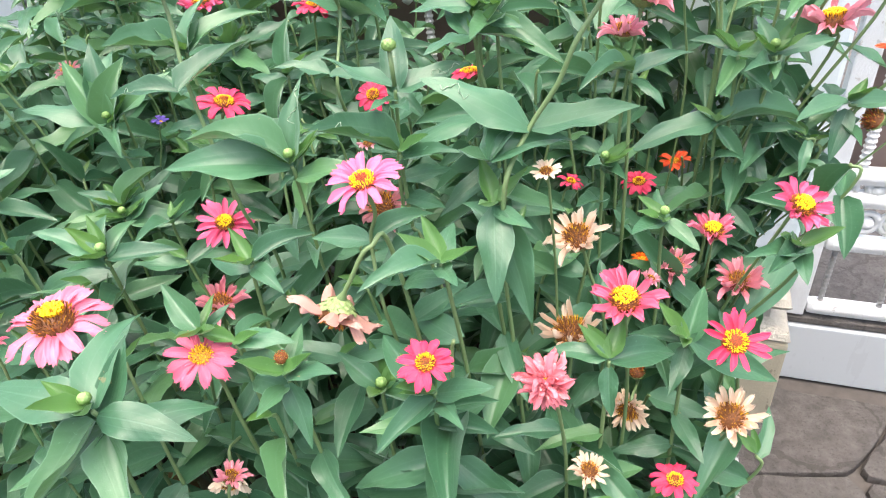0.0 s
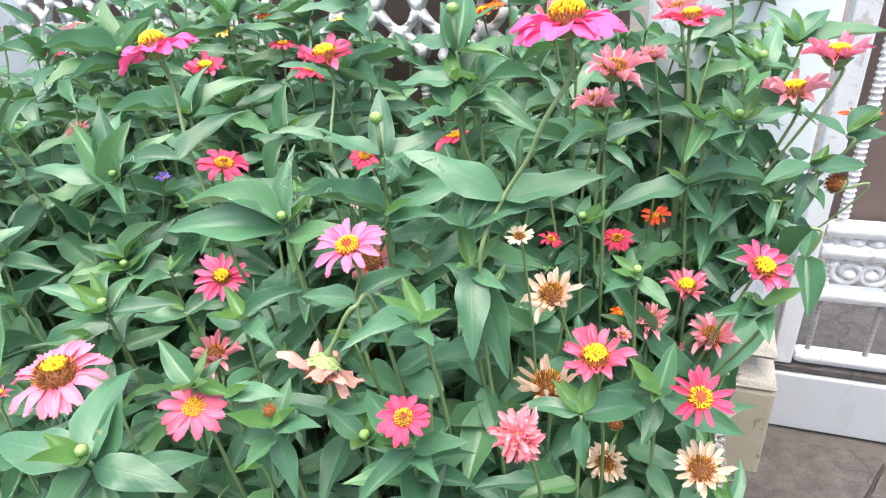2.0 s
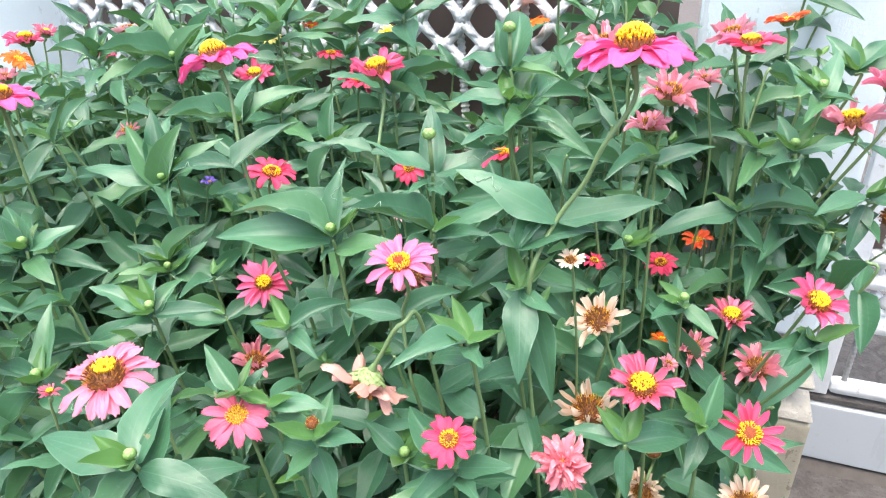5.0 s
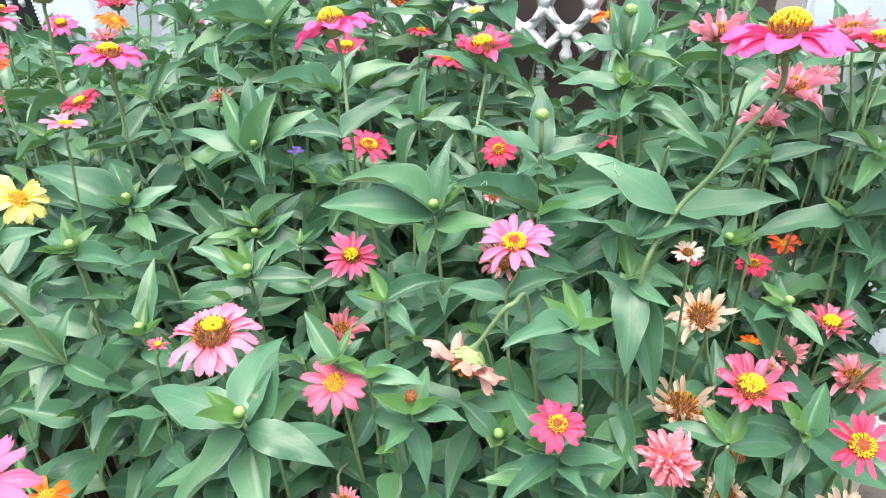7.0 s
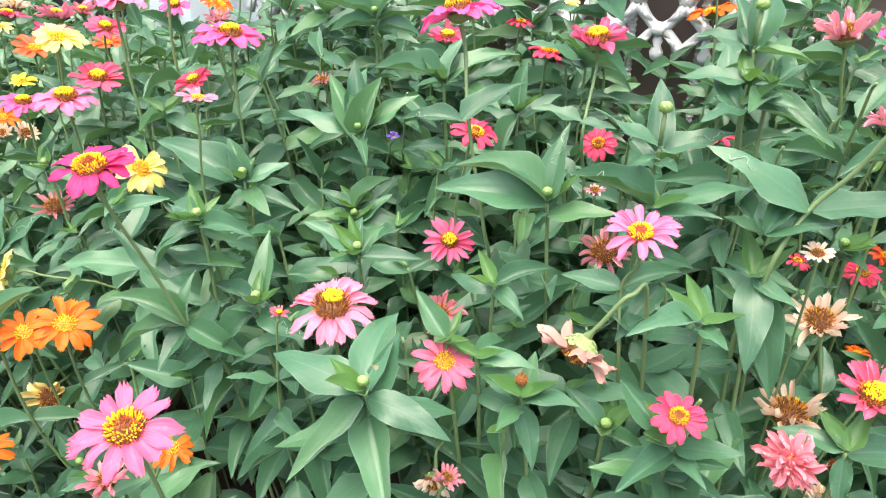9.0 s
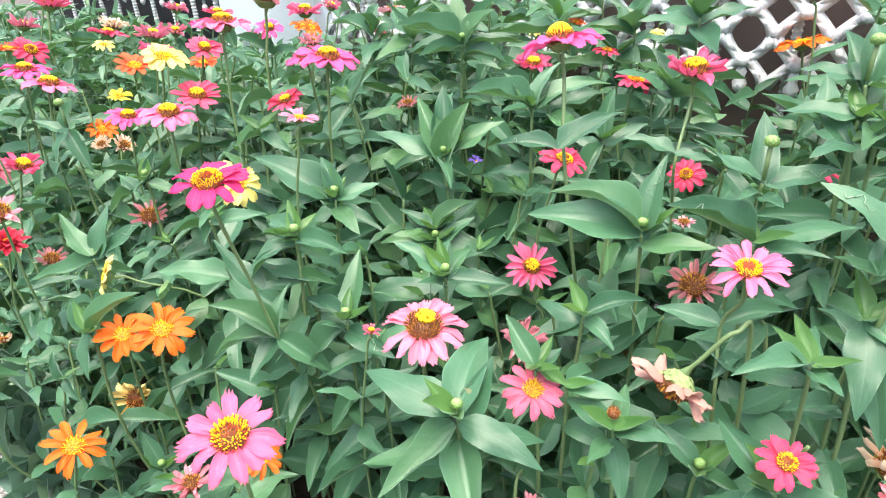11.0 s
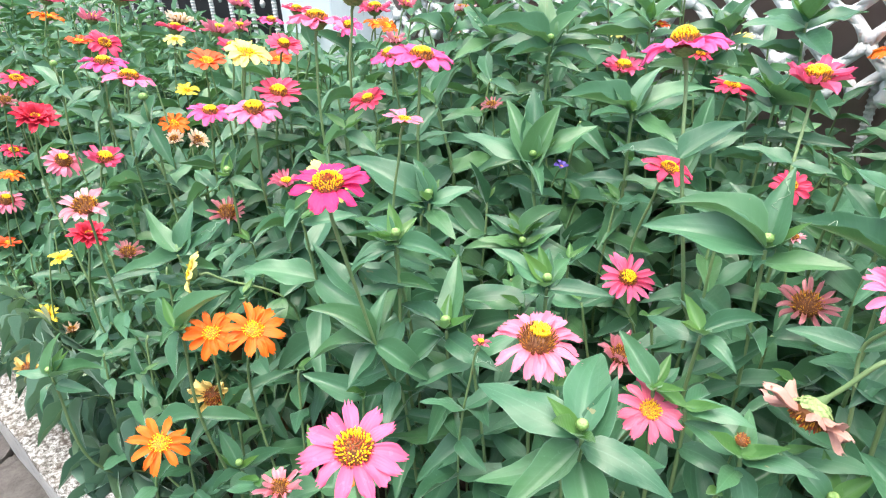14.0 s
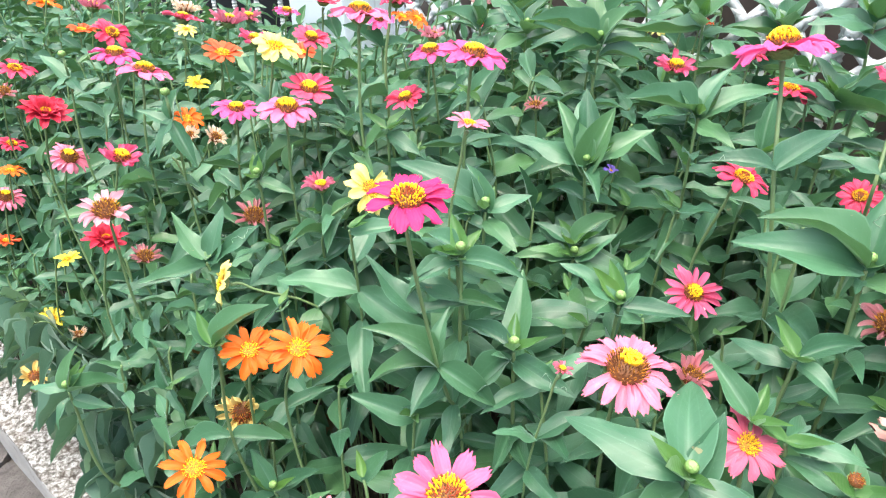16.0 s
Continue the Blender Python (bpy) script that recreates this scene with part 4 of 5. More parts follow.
# kind: colour, petals, style, petal width, disc, disc share, lift of the petals in degrees, unevenness, words
KINDS = {
    "rose": ("pink", 17, "narrow", 0.20, "cone", 0.30, 8, 0.15, "rose-pink flower, brown and yellow centre"),
    "blush": ("blush", 18, "broad", 0.24, "aged", 0.39, -4, 0.35, "blush-pink single flower and tall brown centre"),
    "coral": ("coral", 13, "broad", 0.27, "flat", 0.30, 4, 0.3, "coral-pink single flower, small yellow centre"),
    "hot": ("hot", 13, "broad", 0.31, "core", 0.34, 6, 0.15, "hot-pink single flower, red and yellow centre"),
    "coral_narrow": ("coral", 15, "curl", 0.24, "cone", 0.36, 8, 0.5, "coral flower with narrow petals, yellow centre"),
    "cream": ("cream", 22, "curl", 0.18, "brown", 0.42, 10, 0.35, "faded cream flower, brown centre"),
    "cream_small": ("cream", 15, "narrow", 0.24, "brown", 0.36, 10, 0.25, "small faded cream flower"),
    "cream_up": ("cream", 15, "curl", 0.11, "brown", 0.40, 34, 0.6, "withering cream flower with upright petals"),
    "cream_dry": ("dry", 11, "curl", 0.24, "dry", 0.34, 8, 0.5, "dried straw-coloured flower"),
    "lilac": ("lilac", 15, "broad", 0.23, "ring", 0.32, 8, 0.3, "lilac-pink single flower, yellow-ringed centre"),
    "rose_narrow": ("hot", 15, "narrow", 0.20, "ring", 0.36, 6, 0.1, "rose flower with separate narrow petals, yellow-ringed centre"),
    "magenta": ("magenta", 15, "broad", 0.30, "core", 0.38, 4, 0.15, "deep magenta single flower, yellow-brown centre"),
    "pink_wide": ("pink", 14, "broad", 0.28, "core", 0.36, 6, 0.35, "bright pink flower with broad notched petals"),
    "orange": ("orange", 12, "broad", 0.29, "flat", 0.30, 4, 0.15, "bright orange single flower, yellow centre"),
    "orange_narrow": ("orange", 11, "broad", 0.25, "flat", 0.32, 2, 0.15, "orange flower with separate petals"),
    "dusty": ("dusty", 17, "curl", 0.13, "brown", 0.42, 6, 0.4, "dusty-pink withering flower, brown centre"),
    "yellow_pale": ("yellow_pale", 13, "broad", 0.36, "flat", 0.34, 4, 0.2, "pale yellow single flower"),
    "yellow": ("yellow_pale", 12, "broad", 0.34, "flat", 0.32, 2, 0.2, "yellow single flower"),
    "yellow_small": ("yellow", 12, "narrow", 0.30, "flat", 0.30, 2, 0.2, "small bright yellow flower"),
    "pink": ("pink", 14, "curl", 0.27, "cone", 0.37, 8, 0.4, "pink single flower, yellow centre"),
    "salmon": ("salmon", 21, "curl", 0.17, "brown", 0.36, 16, 0.6, "faded salmon flower with curling petals"),
    "rose_faded": ("rose", 19, "curl", 0.17, "cone", 0.36, 16, 0.55, "faded rose flower with curling petals"),
    "peach": ("salmon", 18, "curl", 0.18, "cone", 0.36, 12, 0.55, "peach-coloured fading flower"),
    "red_rose": ("red_rose", 14, "narrow", 0.30, "cone", 0.32, 6, 0.3, "rose-red flower, yellow centre"),
    "scarlet": ("scarlet", 12, "narrow", 0.32, "flat", 0.30, 6, 0.3, "scarlet-orange flower"),
    "spent": ("dry", 0, "wilt", 0.2, "dry", 0.95, 0, 0.3, "spent brown seed head"),
    "double_faded": ("double", 110, "curl", 0.17, "flat", 0.14, -34, 1.1, "fading double pink flower"),
    "double_red": ("red", 40, "narrow", 0.30, "ring", 0.24, 4, 0.3, "crimson double flower"),
    "pink_big": ("magenta_pink", 13, "broad", 0.40, "tall", 0.31, -2, 0.15, "large bright pink flower, tall yellow centre"),
    "magenta_pink": ("magenta_pink", 13, "broad", 0.36, "cone", 0.34, 4, 0.2, "magenta-pink single flower, yellow centre"),
    "pink_lilac": ("lilac", 13, "broad", 0.36, "cone", 0.36, 2, 0.2, "light pink flower, raised yellow-brown centre"),
    "blush_small": ("blush", 13, "narrow", 0.30, "flat", 0.30, 10, 0.3, "small blush-pink flower"),
    "white_pink": ("white_pink", 14, "curl", 0.22, "brown", 0.42, 0, 0.25, "pale pinkish-white flower, brown centre"),
    "violet": ("violet", 6, "broad", 0.5, "flat", 0.2, 20, 0.4, "small violet-blue flower half hidden in leaves"),
    "dry_hang": ("brown_pink", 13, "curl", 0.30, "dry", 0.36, -6, 0.55, "withered hanging flower on a bent neck"),
}
PENDING = []


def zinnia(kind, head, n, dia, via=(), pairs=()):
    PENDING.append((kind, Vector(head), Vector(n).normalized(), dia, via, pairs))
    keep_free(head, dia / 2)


def grow_zinnia(index, kind, head, n, dia, via, pairs):
    """A zinnia in flower: stem, opposite leaves, and a head of bracts, petals and disc."""
    colour, count, style, width, disc, share, lift, uneven, words = KINDS[kind]
    uneven = max(0.30, uneven)
    r = random.Random(index * 31 + 5)
    foot = bed_foot(head)
    plant = tagged(new("zinnia_plant"), f"zinnia with a {words}", "flower", "zinnias in the bed")
    plant.location = foot
    radius = dia / 2
    disc_r = radius * share
    neck = head - n * disc_r * 0.55
    thick = 0.0009 + 0.012 * dia
    if kind == "dry_hang":
        top = neck + Vector((0.026, 0.004, 0.046))
        curve = smooth_path([foot, foot.lerp(top, 0.5) + Vector((0.02, 0.03, 0)), top + Vector((0.016, 0.03, -0.035)), top + Vector((0.006, 0.008, 0.006)), neck.lerp(top, 0.45), neck], 7)
    else:
        curve = stem_curve(foot, neck, n, via)
    add_stem(plant, curve, foot, thick * 1.15, thick, 0.0042 if kind == "dry_hang" else 0.0012)
    frame_z = n
    above = Vector((0.0, 0.35, 1.0))
    frame_y = (above - frame_z * above.dot(frame_z)).normalized()
    turned = Matrix((frame_y.cross(frame_z), frame_y, frame_z)).transposed().to_4x4() @ Matrix.Rotation(r.uniform(-0.5, 0.5), 4, "Z")
    start = r.uniform(0, 6.28)
    cup = put("flower_head", CUP_DRY if kind == "cream_dry" else CUP, plant, Matrix.Translation(head - foot) @ turned @ Matrix.Scale(disc_r * 0.92, 4))
    back = Matrix.Scale(1 / (disc_r * 0.92), 4)
    put("flower_disc", DISCS[disc], cup, back @ Matrix.Scale(disc_r, 4))
    rows = 1 if count < 20 else 2 if count < 30 else 4 if count < 60 else 6
    meshes = petal_meshes(style, colour)
    for i in range(count):
        if rows == 1 and r.random() < 0.05:
            continue
        ring = i * rows // max(1, count)
        per = max(1, count // rows)
        a = start + 2 * math.pi * (i % per + 0.5 * ring) / per + r.uniform(-0.5, 0.5) * uneven * 6.28 / per + (0.10 * math.sin(3 * i * 6.28 / per + start) if rows == 1 else 0.0)
        length = (radius - disc_r * 0.62) * (0.86 if rows == 6 else 1.0) * r.uniform(1 - 0.5 * uneven, 1.0 + 0.12 * uneven) * (1 - 0.16 * ring)
        up = radians(lift + 16 * ring + r.uniform(-40, 40) * uneven * (1.0 if style in ("curl", "wilt") else 0.7))
        low = Matrix.Translation((math.cos(a) * disc_r * 0.62, math.sin(a) * disc_r * 0.62, (0.02 + 0.10 * ring + 0.04 * (i % 2)) * disc_r))
        m = low @ Matrix.Rotation(a, 4, "Z") @ Matrix.Rotation(-up, 4, "Y") @ Matrix.Rotation(r.uniform(-0.4, 0.4) * uneven * (3.5 if rows == 6 else 1.5), 4, "X")
        wide = radius * width * (1.08 if rows == 1 else 1.0) * r.uniform(0.85, 1.15)
        put("petal", meshes[r.randrange(len(meshes))], cup, back @ m @ Matrix.Diagonal((length, wide, length, 1)))
    for node, tips in pairs:
        for t in tips:
            at = Vector(node) - foot
            i = r.randrange(len(LEAF_MESHES))
            leaf = put("leaf", LEAF_MESHES[i], plant, leaf_pose(at, at + Vector(t), r.uniform(0.31, 0.37), r.uniform(-0.15, 0.15)))
            if kind == "pink_big" and t is tips[0]:
                leaf_trail(leaf, LEAF_GRIDS[i], 3, 0.55, 0.80)
    bare = 0.045 + 0.4 * dia + r.uniform(0, 0.03) + (0.16 if pairs else 0.0)
    poses = leaf_pairs(curve, bare, max(SOIL_Z + 0.1, head.z - 0.42), 0.078, r.uniform(0, 3), max_pairs=7)
    far = head.y > 0.80 or head.x < -1.35
    (add_leaf_mass if far else add_leaves)(plant, poses, foot)
    return plant


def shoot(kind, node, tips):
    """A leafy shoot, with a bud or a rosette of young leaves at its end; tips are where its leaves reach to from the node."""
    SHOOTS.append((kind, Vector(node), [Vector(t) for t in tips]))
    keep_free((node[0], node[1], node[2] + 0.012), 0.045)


SHOOTS = []


def grow_shoot(index, kind, node, tips):
    r = random.Random(index * 17 + 3)
    foot = bed_foot(node)
    words = {"bud": "young zinnia with a green bud in its leaf rosette", "stalk": "tall zinnia shoot ending in a green bud", "leafy": "leafy green zinnia shoot without a flower"}[kind]
    plant = tagged(new("zinnia_plant"), words, "plant", "leafy zinnias in the bed")
    plant.location = foot
    curve = stem_curve(foot, node, Vector((r.uniform(-0.1, 0.1), r.uniform(-0.1, 0.1), 1)).normalized())
    add_stem(plant, curve, foot, 0.0024, 0.0018)
    shift = node - foot
    for k, t in enumerate(tips):
        length = t.length
        width = r.uniform(0.31, 0.40)
        m = leaf_pose(shift + t.normalized() * 0.002 - Vector((0, 0, 0.004 * k)), shift + t, width, r.uniform(-0.2, 0.2))
        i = r.randrange(len(LEAF_MESHES))
        leaf = put("leaf", LEAF_MESHES[i], plant, m)
        if (index + k) % 19 == 7 and length > 0.06:
            leaf_trail(leaf, LEAF_GRIDS[i], index, 0.45, 0.85)
    rise = 0.034 if kind == "stalk" else 0.006
    if kind != "leafy":
        if kind == "stalk":
            put("bud_stalk", mesh_from("bud_stalk", *tube_data([shift, shift + Vector((0, 0, rise))], [0.0022, 0.0022], 7), STEM), plant)
        put("bud", BUD_MESH, plant, Matrix.Translation(shift + Vector((0, 0, rise + 0.004))) @ Matrix.Scale(0.0066 if kind == "stalk" else 0.0050, 4))
    if kind != "stalk":
        for k in range(3):
            a = r.uniform(0, 6.28) + k * 1.6
            tip = Vector((math.cos(a) * 0.030, math.sin(a) * 0.030, r.uniform(0.016, 0.034)))
            put("young_leaf", YOUNG_MESHES[k % 3], plant, leaf_pose(shift, shift + tip, r.uniform(0.32, 0.42)))
    add_leaves(plant, leaf_pairs(curve, 0.045, max(SOIL_Z + 0.1, node.z - 0.36), 0.082, r.uniform(0, 3), own=len(PENDING) + index, max_pairs=7), foot)
    return plant


# flowers: kind, head, the way it faces, diameter
zinnia("rose", (-0.450, 0.488, 0.896), (0.399, -0.345, 0.849), 0.074)
zinnia("blush", (-0.424, 0.248, 0.961), (0.209, -0.126, 0.970), 0.085)
zinnia("coral", (-0.329, 0.286, 0.909), (0.370, -0.316, 0.873), 0.063)
zinnia("hot", (-0.123, 0.295, 0.939), (0.133, -0.332, 0.934), 0.045)
zinnia("coral_narrow", (0.007, 0.426, 0.910), (-0.042, -0.242, 0.969), 0.072)
zinnia("cream", (-0.044, 0.491, 0.924), (-0.212, -0.305, 0.929), 0.069)
zinnia("lilac", (-0.189, 0.372, 1.041), (0.015, -0.262, 0.965), 0.065, via=[(-0.194, 0.372, 0.922), (-0.203, 0.389, 0.973)], pairs=[((-0.203, 0.389, 0.973), [(-0.057, -0.004, 0.000), (0.042, 0.046, 0.006)])])
zinnia("cream_small", (-0.064, 0.448, 1.018), (-0.057, -0.217, 0.975), 0.028)
zinnia("hot", (-0.438, 0.536, 1.025), (0.330, 0.006, 0.944), 0.063)
zinnia("rose_narrow", (0.098, 0.434, 0.875), (0.028, -0.542, 0.840), 0.059)
zinnia("magenta", (-0.571, 0.156, 1.107), (0.200, -0.140, 0.970), 0.068, via=[(-0.585, 0.199, 0.911), (-0.587, 0.186, 0.978)], pairs=[((-0.625, 0.219, 0.945), [(-0.057, -0.010, 0.053), (0.035, 0.037, 0.007)]), ((-0.585, 0.199, 0.911), [(-0.067, -0.032, 0.035), (-0.014, 0.036, 0.045), (0.007, -0.048, -0.020), (-0.047, -0.051, -0.012), (0.055, 0.022, -0.035)])])
zinnia("pink_wide", (-0.458, 0.061, 0.963), (0.275, -0.151, 0.949), 0.080)
zinnia("orange", (-0.733, 0.148, 0.890), (0.568, -0.058, 0.821), 0.074)
zinnia("orange", (-0.801, 0.130, 0.864), (0.508, -0.200, 0.838), 0.066)
zinnia("orange_narrow", (-0.804, 0.037, 0.756), (0.542, -0.010, 0.841), 0.074)
zinnia("dusty", (-0.266, 0.537, 0.908), (-0.101, -0.503, 0.858), 0.072)
zinnia("yellow_pale", (-0.912, 0.173, 0.885), (-0.456, -0.782, 0.426), 0.060)
zinnia("pink", (0.148, 0.567, 0.931), (0.227, -0.382, 0.896), 0.063)
zinnia("cream", (0.111, 0.443, 0.769), (-0.097, -0.364, 0.926), 0.068)
zinnia("salmon", (0.120, 0.627, 0.789), (-0.018, -0.265, 0.964), 0.076)
zinnia("rose_faded", (0.086, 0.655, 0.836), (-0.031, -0.173, 0.984), 0.065)
zinnia("salmon", (0.047, 0.618, 0.808), (0.052, -0.273, 0.961), 0.063)
zinnia("salmon", (0.079, 0.663, 0.726), (-0.074, -0.203, 0.976), 0.046)
zinnia("salmon", (0.024, 0.497, 0.881), (0.346, 0.033, 0.938), 0.028)
zinnia("orange", (0.012, 0.638, 0.799), (-0.049, 0.061, 0.997), 0.030)
zinnia("salmon", (-0.011, 0.672, 1.095), (0.136, -0.099, 0.986), 0.079)
zinnia("salmon", (-0.029, 0.677, 1.057), (0.069, -0.103, 0.992), 0.063)
zinnia("peach", (0.185, 0.814, 1.024), (-0.091, 0.012, 0.996), 0.085)
zinnia("rose_faded", (0.218, 0.798, 1.072), (-0.030, 0.060, 0.998), 0.079)
zinnia("red_rose", (0.060, 0.735, 1.131), (-0.011, -0.010, 1.000), 0.074)
zinnia("salmon", (0.021, 0.800, 1.073), (-0.200, -0.231, 0.952), 0.043)
zinnia("scarlet", (0.281, 0.900, 0.965), (-0.010, 0.240, 0.971), 0.056)
zinnia("spent", (0.245, 0.782, 0.924), (-0.798, -0.247, 0.550), 0.026)
zinnia("hot", (-0.075, 0.639, 0.898), (0.300, -0.018, 0.954), 0.033)
zinnia("hot", (-0.003, 0.726, 0.853), (-0.017, -0.219, 0.976), 0.047)
zinnia("scarlet", (0.039, 0.949, 0.767), (-0.055, -0.239, 0.970), 0.052)
zinnia("cream_up", (-0.044, 0.461, 0.830), (-0.004, -0.16, 0.985), 0.086)
zinnia("double_faded", (-0.042, 0.334, 0.900), (-0.123, -0.375, 0.919), 0.072)
zinnia("cream", (0.017, 0.480, 0.712), (-0.117, -0.976, 0.181), 0.056)
zinnia("spent", (0.021, 0.538, 0.710), (-0.031, -0.085, 0.996), 0.019)
zinnia("pink_big", (-0.027, 0.471, 1.192), (-0.072, 0.012, 0.997), 0.088, via=[(-0.092, 0.429, 1.021), (-0.079, 0.456, 1.052), (-0.057, 0.460, 1.088), (-0.044, 0.461, 1.120), (-0.036, 0.461, 1.153)], pairs=[((-0.105, 0.429, 1.036), [(-0.005, 0.060, 0.011), (0.059, 0.060, -0.008), (-0.038, 0.030, -0.005), (0.012, 0.052, 0.012)]), ((-0.078, 0.457, 1.052), [(-0.083, -0.013, 0.049), (0.081, 0.052, 0.006)])])
zinnia("pink_big", (-0.416, 0.471, 1.177), (-0.204, 0.061, 0.977), 0.083, via=[(-0.370, 0.433, 0.974), (-0.393, 0.446, 1.078)], pairs=[((-0.388, 0.426, 1.086), [(-0.060, -0.020, 0.001), (0.032, 0.079, 0.025)])])
zinnia("pink", (-0.330, 0.630, 1.123), (0.040, -0.220, 0.975), 0.078, via=[(-0.325, 0.592, 1.028), (-0.331, 0.606, 1.074)], pairs=[((-0.323, 0.577, 1.046), [(-0.055, -0.016, 0.014), (0.044, -0.005, 0.003)])])
zinnia("hot", (-0.470, 0.817, 1.049), (0.164, 0.059, 0.985), 0.072)
zinnia("hot", (-0.342, 0.704, 0.968), (0.106, -0.614, 0.782), 0.052)
zinnia("hot", (-0.199, 0.676, 1.009), (-0.078, 0.128, 0.989), 0.067)
zinnia("magenta_pink", (-0.742, 0.457, 1.128), (0.135, 0.030, 0.990), 0.088)
zinnia("magenta_pink", (-0.874, 0.531, 1.101), (0.017, -0.178, 0.984), 0.070)
zinnia("red_rose", (-1.021, 0.426, 1.047), (0.36, -0.02, 0.93), 0.082)
zinnia("pink_lilac", (-0.971, 0.347, 1.048), (0.213, -0.046, 0.976), 0.083)
zinnia("magenta_pink", (-1.086, 0.342, 1.026), (0.172, 0.030, 0.985), 0.069)
zinnia("red_rose", (-0.892, 0.496, 1.040), (-0.020, -0.315, 0.949), 0.064)
zinnia("blush_small", (-0.639, 0.316, 1.106), (0.195, 0.097, 0.976), 0.045)
zinnia("yellow", (-0.785, 0.315, 0.996), (0.802, -0.090, 0.590), 0.068)
zinnia("red_rose", (-1.112, 0.513, 1.094), (0.450, 0.009, 0.893), 0.068)
zinnia("pink_lilac", (-0.865, 0.395, 1.172), (0.028, 0.130, 0.991), 0.079)
zinnia("red_rose", (-1.147, 0.576, 1.138), (0.153, 0.051, 0.987), 0.061)
zinnia("magenta_pink", (-1.045, 0.603, 1.117), (0.428, -0.282, 0.859), 0.053)
zinnia("pink", (-1.272, 0.879, 1.087), (0.109, -0.000, 0.994), 0.089)
zinnia("orange", (-1.056, 0.705, 1.100), (0.587, 0.135, 0.798), 0.051)
zinnia("yellow_pale", (-1.069, 0.413, 1.104), (0.351, 0.050, 0.935), 0.079)
zinnia("pink", (-1.220, 0.483, 1.081), (0.176, 0.098, 0.979), 0.071)
zinnia("scarlet", (-1.428, 0.541, 1.022), (0.378, -0.012, 0.926), 0.090)
zinnia("rose_faded", (-1.748, 0.765, 1.013), (0.066, 0.185, 0.980), 0.108)
zinnia("rose_faded", (-1.807, 0.865, 1.002), (0.178, 0.094, 0.979), 0.081)
zinnia("yellow", (-1.607, 0.573, 1.042), (0.333, 0.057, 0.941), 0.050)
zinnia("cream", (-1.948, 0.767, 1.021), (0.139, 0.171, 0.975), 0.096)
zinnia("red_rose", (-1.848, 0.700, 1.020), (0.022, 0.238, 0.971), 0.106)
zinnia("pink_lilac", (-1.339, 0.339, 1.043), (0.109, 0.220, 0.969), 0.090)
zinnia("magenta_pink", (-1.456, 0.349, 1.052), (0.156, 0.131, 0.979), 0.090)
zinnia("hot", (-1.691, 0.453, 1.045), (0.642, 0.065, 0.764), 0.081)
zinnia("scarlet", (-1.974, 0.504, 1.011), (0.227, 0.200, 0.953), 0.074)
zinnia("orange", (-2.494, 0.620, 1.011), (0.107, 0.269, 0.957), 0.109)
zinnia("rose_faded", (-2.173, 0.625, 1.028), (-0.018, 0.297, 0.955), 0.092)
zinnia("hot", (-2.062, 0.360, 0.933), (0.364, 0.184, 0.913), 0.094)
zinnia("double_red", (-1.360, 0.182, 1.011), (0.480, 0.111, 0.870), 0.079)
zinnia("dusty", (-1.984, 0.300, 0.906), (0.496, 0.132, 0.858), 0.065)
zinnia("hot", (-2.081, 0.300, 0.756), (0.338, 0.198, 0.920), 0.071)
zinnia("blush", (-1.631, 0.276, 0.839), (0.583, 0.135, 0.801), 0.085)
zinnia("pink", (-1.232, 0.222, 0.955), (0.410, 0.218, 0.886), 0.070)
zinnia("white_pink", (-1.080, 0.127, 0.951), (0.346, -0.119, 0.931), 0.075)
zinnia("double_red", (-1.173, 0.146, 0.869), (0.400, 0.103, 0.911), 0.065)
zinnia("dusty", (-1.187, 0.197, 0.808), (0.376, 0.078, 0.923), 0.057)
zinnia("dusty", (-1.037, 0.308, 0.882), (0.436, -0.150, 0.887), 0.067)
zinnia("rose_faded", (-0.910, 0.340, 0.954), (0.117, -0.099, 0.988), 0.053)
zinnia("yellow_small", (-1.469, 0.166, 0.712), (0.096, -0.145, 0.985), 0.050)
zinnia("yellow_small", (-1.550, 0.124, 0.563), (0.549, 0.063, 0.833), 0.054)
zinnia("cream_up", (-1.479, 0.140, 0.546), (0.246, 0.196, 0.949), 0.044)
zinnia("cream_dry", (-0.893, 0.150, 0.699), (0.731, -0.640, 0.240), 0.084)
zinnia("salmon", (-0.640, 0.089, 0.754), (0.164, -0.006, 0.986), 0.061)
zinnia("blush", (-1.880, 0.200, 0.705), (0.442, 0.157, 0.883), 0.083)
zinnia("orange", (-1.840, 0.220, 0.774), (0.208, 0.252, 0.945), 0.062)
zinnia("scarlet", (-1.935, 0.180, 0.582), (0.189, 0.260, 0.947), 0.063)
zinnia("cream_dry", (-1.380, 0.029, 0.570), (0.240, 0.228, 0.944), 0.064)
zinnia("orange", (-1.422, 0.436, 0.918), (0.495, -0.052, 0.867), 0.066)
zinnia("cream", (-1.280, 0.406, 0.921), (0.663, 0.172, 0.729), 0.052)
zinnia("cream", (-1.355, 0.400, 0.909), (0.175, -0.333, 0.926), 0.050)
zinnia("white_pink", (-1.120, 0.998, 1.080), (-0.041, 0.062, 0.997), 0.072)
zinnia("orange", (-0.326, 1.238, 1.038), (-0.229, -0.027, 0.973), 0.101)
zinnia("yellow", (-0.718, 0.950, 1.080), (0.003, -0.262, 0.965), 0.042)
zinnia("yellow", (-0.536, 1.050, 1.070), (-0.048, -0.283, 0.958), 0.042)
zinnia("pink", (-0.279, 0.950, 1.163), (-0.214, -0.171, 0.962), 0.048)
zinnia("pink", (-2.094, 0.500, 1.104), (0.201, 0.250, 0.947), 0.091)
